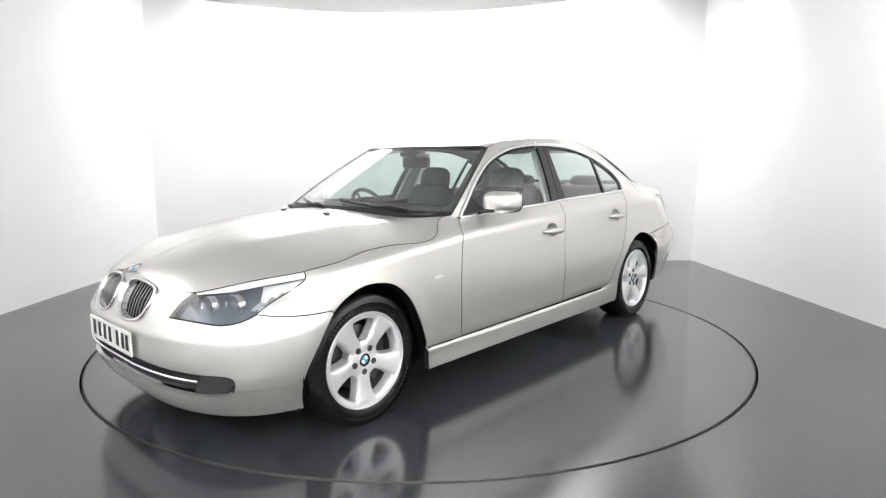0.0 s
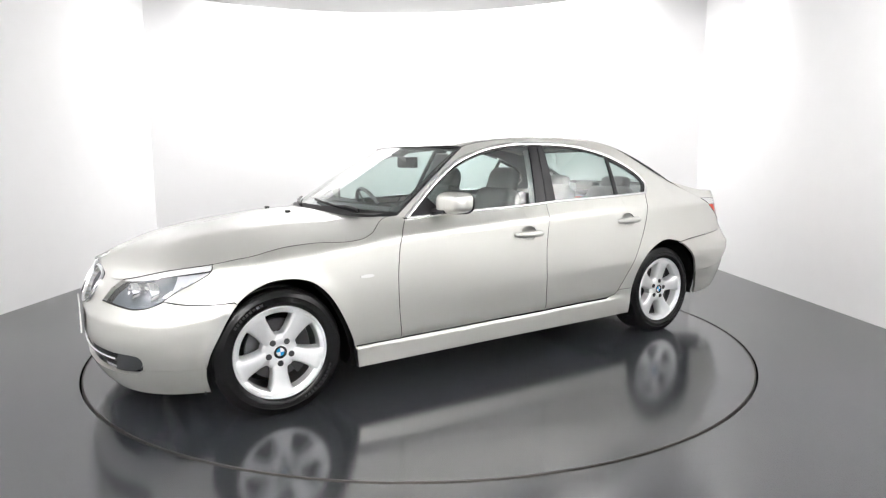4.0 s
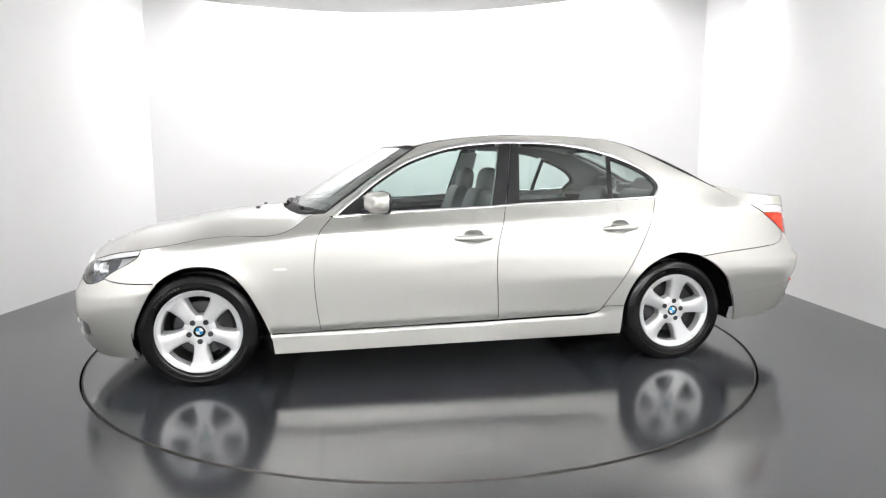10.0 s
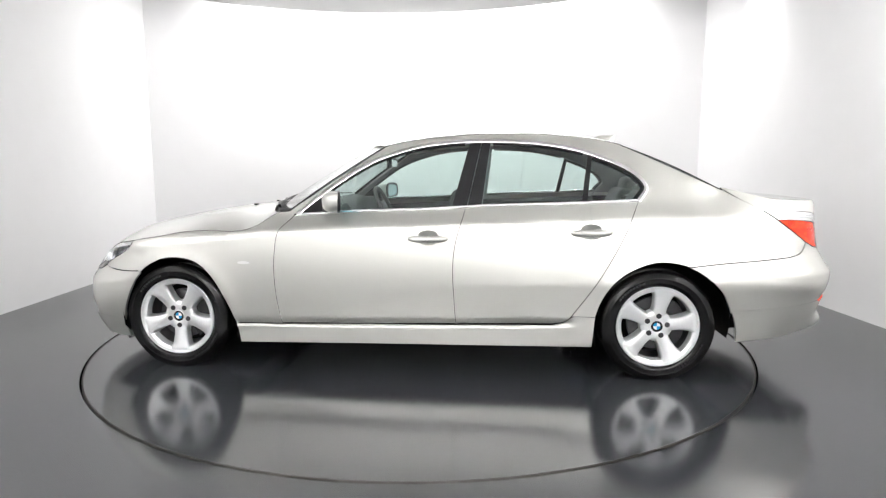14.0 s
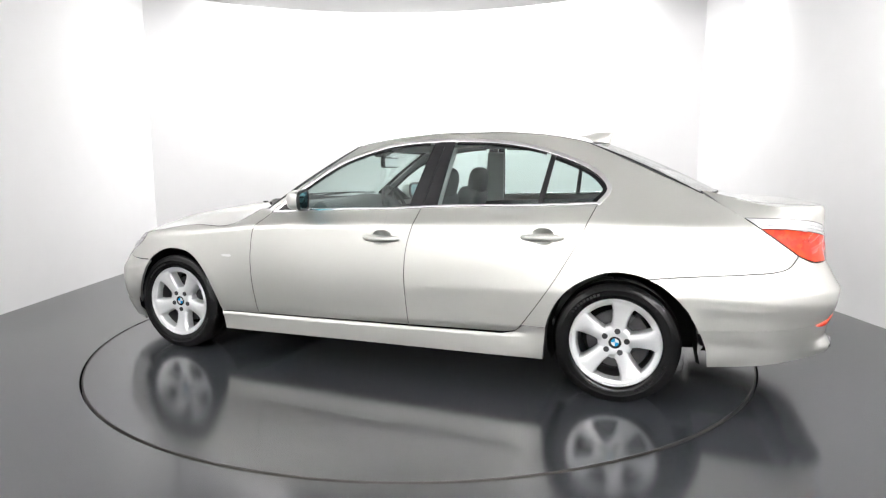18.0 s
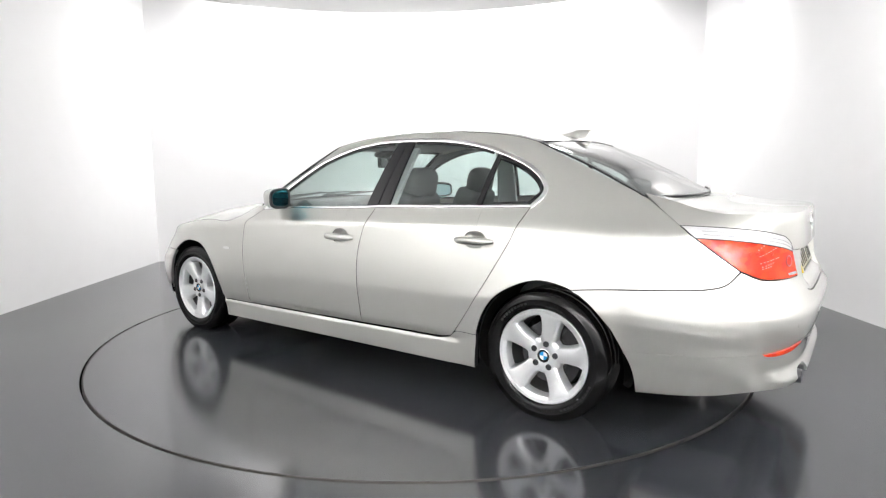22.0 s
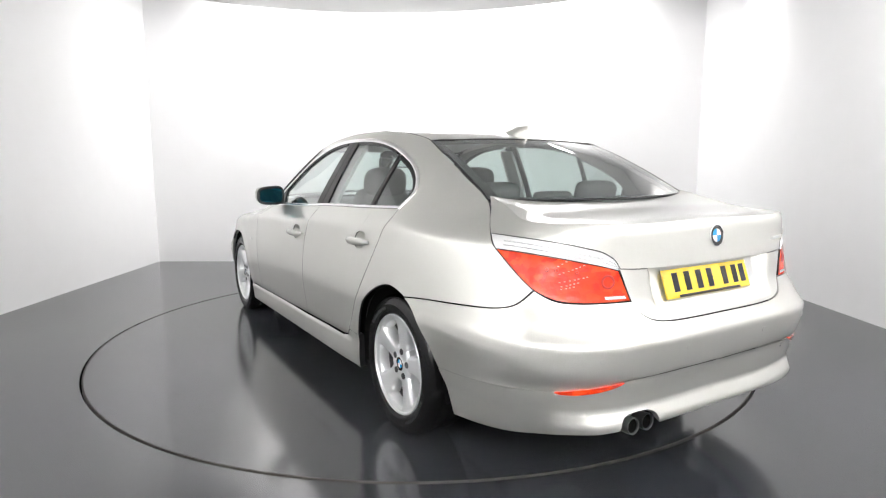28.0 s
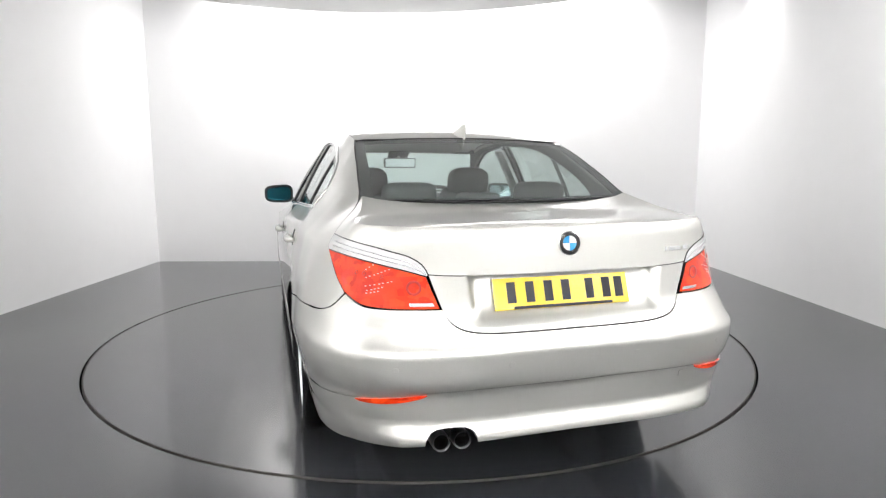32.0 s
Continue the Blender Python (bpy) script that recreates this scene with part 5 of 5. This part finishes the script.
panel("side_repeater", oval(0.988, 0.666, 0.040, 0.009, 24, 2.2), skin, BROW_WHITE, car, "small clear side repeater", lift=0.003, thick=0.006, cell=0.02)


def door_mirror(side):
    m = new("door_mirror")
    m.parent = car
    m["label"] = "painted door mirror with blue-tinted glass"
    bm = bmesh.new()
    bmesh.ops.create_uvsphere(bm, u_segments=40, v_segments=24, radius=1)
    for v in bm.verts:
        x, y, z = v.co
        e = 0.55
        f = lambda c, k: math.copysign(abs(c) ** k, c)
        x2, y2, z2 = f(x, 1.0), f(y, e), f(z, e)
        taper = 1 - 0.18 * (y2 * 0.5 + 0.5)
        v.co = Vector((0.432 + 0.072 * max(x2, -0.32) - 0.03 * y2, side * (0.902 + 0.105 * y2), 1.030 + 0.070 * z2 * taper + 0.006 * y2))
    part("housing", bm, PAINT, m, "", 40)
    pts = oval(0, 0, 0.094, 0.057, 36, 3.6)
    bm = prism([(a, b * (1 - 0.18 * (a / 0.206 + 0.5))) for a, b in pts], 0.004)
    bmesh.ops.transform(bm, matrix=Matrix.Translation((0.404, side * 0.902, 1.030)) @ Matrix.Rotation(side * 0.28, 4, "Z") @ Matrix(((0, 0, -1, 0), (side, 0, 0, 0), (0, 1, 0, 0), (0, 0, 0, 1))), verts=bm.verts)
    part("glass", bm, BLUE_MIRROR if side > 0 else PALE_MIRROR, m, "blue-tinted mirror glass")
    ring = [(a, b * (1 - 0.18 * (a / 0.206 + 0.5))) for a, b in oval(0, 0, 0.098, 0.062, 36, 3.6)]
    bm = tube([(a, b, 0) for a, b in ring], 0.0105, 8, True)
    bmesh.ops.transform(bm, matrix=Matrix.Translation((0.404, side * 0.902, 1.030)) @ Matrix.Rotation(side * 0.28, 4, "Z") @ Matrix(((0, 0, -1, 0), (side, 0, 0, 0), (0, 1, 0, 0), (0, 0, 0, 1))), verts=bm.verts)
    part("bezel", bm, SATIN_BLACK, m, "black mirror rim", 60)
    bm = tube([(0.50, side * 0.795, 0.980), (0.495, side * 0.83, 0.980), (0.475, side * 0.88, 0.985)], [0.034, 0.026, 0.030], 12, squash=0.55)
    part("arm", bm, SATIN_BLACK, m, "", 60)


for side in (1, -1):
    door_mirror(side)
panel("mirror_sail", outline(line((0.672, 0.952), (0.44, 0.966)), line((0.44, 0.966), (0.535, 1.066)), line((0.535, 1.066), (0.672, 0.952))), skin, SATIN_BLACK, car, "black corner trim at the mirror", lift=0.001, cell=0.05)

for path, off, wide in (([p for p in GLASSLINE if p[0] > -0.33], 0.0155, 0.013), ([p for p in GLASSLINE if -1.04 < p[0] < -0.47], 0.0155, 0.013), ([p for p in GLASSLINE if p[0] < -1.075], 0.021, 0.026)):
    inner = []
    for i, p in enumerate(path):
        a, b = Vector(path[max(i - 1, 0)]), Vector(path[min(i + 1, len(path) - 1)])
        d = (b - a).normalized()
        inner.append((p[0] - d.y * off, p[1] + d.x * off))
    P, N = surface_points(skin, np.array(inner))
    strip("window_frame", P - N * 0.004, N, wide, 0.003, GLOSS_BLACK, car, "black inner window frame")


# ---- black window borders
def frit(name, f, long, w, wq):
    """Black printed border inside a bonded window."""
    def ring(s0, s1, q0, q1):
        return outline(line((s0, q0), (s1, q0), step=0.06), line((s1, q0), (s1, q1), step=0.06), line((s1, q1), (s0, q1), step=0.06), line((s0, q1), (s0, q0), step=0.06))
    panel(name, ring(0, long, -1, 1), f, GLOSS_BLACK, car, lift=-0.006, thick=0.003, cell=0.09, pair=False, hole=ring(w[0], long - w[1], -1 + wq, 1 - wq))


frit("windscreen_border", windscreen_skin, WS_LONG, (0.075, 0.03), 0.05)
frit("rear_window_border", rear_screen_skin, RW_LONG, (0.030, 0.045), 0.085)
P, N = surface_points(windscreen_skin, np.array(line((0.0, 1.0), (WS_LONG, 1.0))))
strip("windscreen_seal", P, N, 0.008, 0.004, SATIN_BLACK, car)
P, N = surface_points(windscreen_skin, np.array(line((WS_LONG, 1.0), (WS_LONG, -1.0), step=0.05)))
strip("windscreen_seal", P, N, 0.014, 0.003, SATIN_BLACK, car, pair=False)
P, N = surface_points(rear_screen_skin, np.array(line((0.0, 1.0), (RW_LONG, 1.0))))
strip("rear_window_seal", P, N, 0.006, 0.0015, SATIN_BLACK, car)
P, N = surface_points(rear_screen_skin, np.array(line((RW_LONG, 1.0), (RW_LONG, -1.0), step=0.05)))
strip("rear_window_seal", P, N, 0.012, 0.003, SATIN_BLACK, car, pair=False)
P, N = surface_points(rear_screen_skin, np.array(line((0, 1.0), (0, -1.0), step=0.05)))
strip("rear_window_seal", P, N, 0.012, 0.003, SATIN_BLACK, car, pair=False)

# ---- scuttle, wipers, washers, aerial fin
rows = []
bm = bmesh.new()
for i in range(33):
    q = -1 + 2 * i / 32
    a = windscreen_skin(0.02, q)
    b = Vector(a) + Vector((0.055, 0, -0.035))
    rows.append([bm.verts.new(tuple(a)), bm.verts.new(b), bm.verts.new(b - Vector((0, 0, 0.05)))])
for a, b in zip(rows, rows[1:]):
    for i in range(2):
        bm.faces.new((a[i], a[i + 1], b[i + 1], b[i]))
part("scuttle", bm, PLASTIC, car, "black plastic scuttle under the windscreen", 60)


def wiper(q0, q1, s0, s1):
    w = new("wiper")
    w.parent = car
    P, N = surface_points(windscreen_skin, np.array([(s0 + (s1 - s0) * i / 10, q0 + (q1 - q0) * i / 10) for i in range(11)]))
    part("blade", tube([tuple(p + n * 0.014) for p, n in zip(P, N)], 0.008, 6), SATIN_BLACK, w)
    part("arm", tube([tuple(p + n * (0.022 + 0.008 * math.sin(i))) for i, (p, n) in enumerate(zip(P[:7], N[:7]))], [0.011] * 3 + [0.008] * 4, 6), SATIN_BLACK, w)


wiper(0.72, 0.05, -0.015, 0.055)
wiper(-0.05, -0.62, -0.02, 0.05)
for y in (0.219, -0.219):
    p = hood_skin(np.array([1.18]), np.array([y]))[0]
    bm = box((0.026, 0.030, 0.012), (p[0], p[1], p[2] + 0.005), 0.004)
    part("washer_jet", bm, SATIN_BLACK, car)
bm = bmesh.new()
rows = []
for k in range(9):
    t = k / 8
    front, back = -1.075 - 0.145 * t ** 0.75, -1.315 - 0.010 * t
    w = 0.028 * (1 - t) ** 0.7 + 0.0035
    row = []
    for i in range(20):
        a = 2 * math.pi * i / 20
        x = (front + back) / 2 + (front - back) / 2 * math.cos(a)
        row.append(bm.verts.new((x, w * math.sin(a), float(roof_mid(x)) * (1 - t) + (float(roof_mid(-1.2)) + 0.043) * t - 0.004)))
    rows.append(row)
for a, b in zip(rows, rows[1:]):
    for i in range(20):
        bm.faces.new((a[i], a[(i + 1) % 20], b[(i + 1) % 20], b[i]))
bm.faces.new(rows[-1])
part("aerial_fin", bm, PAINT, car, "painted shark-fin aerial", 50)

# ---- inside
half = outline(line((0.30, 0.0), (0.26, 0.30), (0.16, 0.53)), line((0.16, 0.53), (-1.20, 0.52)), line((-1.20, 0.52), (-1.26, 0.0)))
panel("headlining", half, roof_skin, FABRIC, car, "pale grey headlining", mirror="both", lift=-0.035, cell=0.08, thick=0.003)
inner_rail = outline([(0.70, 0.96)], [tuple(WS_BASE.lerp(WS_TOP, t / 8))[::2] for t in range(9)], [(x, roof_edge(x)[1] - 0.02) for x in np.linspace(0.15, -1.24, 16)], [tuple(RW_TOP.lerp(RW_BASE, t / 8))[::2] for t in range(9)], [(-1.80, 1.05), (-1.33, 1.04)], GLASSLINE[::-1])
LINING = material("grey_pillar_lining", (0.24, 0.25, 0.25), 0.85, grain=0.15, scale=80)
panel("pillar_lining", inner_rail, skin, LINING, car, lift=-0.028, cell=0.07, thick=0.003)
panel("pillar_lining", outline(line((-0.25, 0.98), (-0.345, 1.37)), line((-0.47, 1.37), (-0.42, 0.98))), skin, FABRIC, car, lift=-0.05, cell=0.08, thick=0.02, rim_mat=FABRIC)
panel("door_lining", outline(line((0.72, 0.35), (-0.28, 0.35)), line((-0.28, 0.35), (-1.0, 0.37)), line((-1.25, 0.90), (-1.3, 1.02)), [(x, float(belt_z(x)) - 0.004) for x in np.linspace(-1.3, 0.66, 24)]), skin, LEATHER, car, lift=-0.07, cell=0.09, thick=0.055)


def seat(y, front=True):
    s = thing_part("front_seat" if front else "rear_seat", "dark grey leather seat")
    x0 = 0.16 if front else -0.98
    w = 0.50 if front else 0.60
    part("cushion", box((0.52, w, 0.16), (x0, y, 0.47), 0.06, 4, Matrix.Rotation(-0.12, 4, "Y")), LEATHER, s, "", 50)
    lean = -0.36 if front else -0.42
    bm = box((0.15, w, 0.65), (0, 0, 0.325), 0.06, 4)
    for v in bm.verts:
        v.co.y *= 1 - 0.34 * max(0, (v.co.z - 0.33) / 0.32) ** 1.4
    bmesh.ops.transform(bm, matrix=Matrix.Translation((x0 - 0.24, y, 0.47)) @ Matrix.Rotation(lean, 4, "Y"), verts=bm.verts)
    part("backrest", bm, LEATHER, s, "", 50)
    d = Vector((math.sin(lean), 0, math.cos(lean)))
    top = Vector((x0 - 0.24, y, 0.47)) + d * (0.700 if front else 0.675)
    bm = bmesh.new()
    bmesh.ops.create_uvsphere(bm, u_segments=24, v_segments=16, radius=1)
    for v in bm.verts:
        f = lambda c, k: math.copysign(abs(c) ** k, c)
        v.co = Vector((0.058 * v.co.x, (0.150 if front else 0.135) * f(v.co.y, 0.6 if front else 0.4), (0.105 if front else 0.072) * f(v.co.z, 0.65 if front else 0.45)))
    bmesh.ops.transform(bm, matrix=Matrix.Translation(top) @ Matrix.Rotation(lean * 0.5, 4, "Y"), verts=bm.verts)
    part("headrest", bm, LEATHER, s, "", 50)
    for dy in (-0.06, 0.06):
        part("headrest_post", tube([tuple(top - d * 0.17 + Vector((0, dy, 0))), tuple(top + Vector((0, dy, 0)))], 0.006, 8), CHROME, s, "", 60)


def thing_part(name, label):
    o = new(name)
    o.parent = car
    o["label"] = label
    return o


seat(0.36), seat(-0.36)
seat(0.34, False), seat(-0.34, False)
bm = box((0.10, 0.22, 0.11), (-1.53, 0, 1.055), 0.04, 3)
part("centre_headrest", bm, LEATHER, car, "", 50)
bm = bmesh.new()
prof = [(0.98, 0.965), (0.85, 0.985), (0.66, 0.985), (0.52, 0.965), (0.46, 0.90), (0.47, 0.72), (0.62, 0.50)]
rows = []
for k in range(13):
    y = -0.70 + 1.40 * k / 12
    hump = 0.035 * math.exp(-((y + 0.36) / 0.17) ** 2)
    rows.append([bm.verts.new((x - 0.14 * (abs(y) / 0.7) ** 2 * (x > 0.6), y, z + (hump if 0.5 < x < 0.7 else 0))) for x, z in prof])
for a, b in zip(rows, rows[1:]):
    for i in range(len(prof) - 1):
        bm.faces.new((a[i], a[i + 1], b[i + 1], b[i]))
part("dashboard", bm, DASH, car, "soft black dashboard with an instrument hood", 50)
wheel_hub = new("steering_wheel")
wheel_hub.parent = car
wheel_hub.matrix_basis = Matrix.Translation((0.36, -0.36, 0.90)) @ Matrix.Rotation(radians(-66), 4, "Y")
part("rim", tube([(0.185 * math.cos(t), 0.185 * math.sin(t), 0) for t in (2 * math.pi * k / 48 for k in range(48))], 0.015, 10, True), LEATHER, wheel_hub, "", 60)
part("boss", box((0.15, 0.17, 0.05), (0, 0, -0.02), 0.02, 3), DASH, wheel_hub, "", 50)
for a in (90, 205, 335):
    t = radians(a)
    part("spoke", tube([(0.05 * math.cos(t), 0.05 * math.sin(t), -0.01), (0.18 * math.cos(t), 0.18 * math.sin(t), 0)], 0.014, 8, squash=0.5), DASH, wheel_hub, "", 60)
mirror = new("rear_view_mirror")
mirror.parent = car
part("housing", box((0.035, 0.25, 0.075), (0.245, 0.0, 1.262), 0.016, 3), PLASTIC, mirror, "", 50)
part("glass", box((0.003, 0.23, 0.06), (0.226, 0.0, 1.262), 0.001), material("mirror_glass", (0.85, 0.87, 0.88), 0.03, 1.0), mirror)
part("stalk", tube([(0.26, 0, 1.27), (0.30, 0, 1.31), (0.325, 0, 1.335)], [0.014, 0.016, 0.03], 8), PLASTIC, mirror, "", 60)
bm = box((0.10, 0.16, 0.03), (0.285, 0, 1.335), 0.012, 3, Matrix.Rotation(0.5, 4, "Y"))
part("sensor_cover", bm, PLASTIC, mirror, "", 50)
SHELF = material("grey_shelf_cloth", (0.30, 0.31, 0.31), 0.85, grain=0.2, scale=60)
bm = bmesh.new()
rows = [[bm.verts.new((x, y * w, z)) for y in np.linspace(-1, 1, 9)] for x, z, w in ((-1.42, 1.03, 0.62), (-1.60, 1.055, 0.62), (-1.86, 1.075, 0.62), (-1.93, 1.060, 0.55))]
for a, b in zip(rows, rows[1:]):
    for i in range(8):
        bm.faces.new((a[i], a[i + 1], b[i + 1], b[i]))
part("parcel_shelf", bm, SHELF, car, "dark parcel shelf under the rear window", 50)
bm = box((1.9, 1.42, 0.04), (-0.2, 0, 0.36), 0.01)
part("carpet", bm, DASH, car)
bm = box((0.9, 0.22, 0.3), (0.0, 0, 0.52), 0.05, 3)
part("centre_console", bm, DASH, car, "", 50)
for x, y in ((1.798, 0.78), (1.798, -0.78), ):
    bm = box((0.010, 0.09, 0.06), (x, y, 0.185 if x > 0 else 0.24), 0.004)
    part("splash_flap", bm, PLASTIC, car)


# ------------------------------------------------ what turns
def motions():
    """Turntable and car turn together about the table's centre."""
    turn = curve((0, 225.4), (3, 214.1), (9, 191.75), (13, 176.82), (19, 154.33), (25, 131.32), (28, 119.95), (32, 104.73))
    rows_table, rows_car = [], []
    for t in range(33):
        a = float(turn(t))
        m = pose(0, 0, 0, 0, 0, a)
        rows_table.append((t, m))
        rows_car.append((t, m @ pose(-0.029, 0.136, 0)))
    walk(turntable, rows_table)
    walk(car, rows_car)


motions()
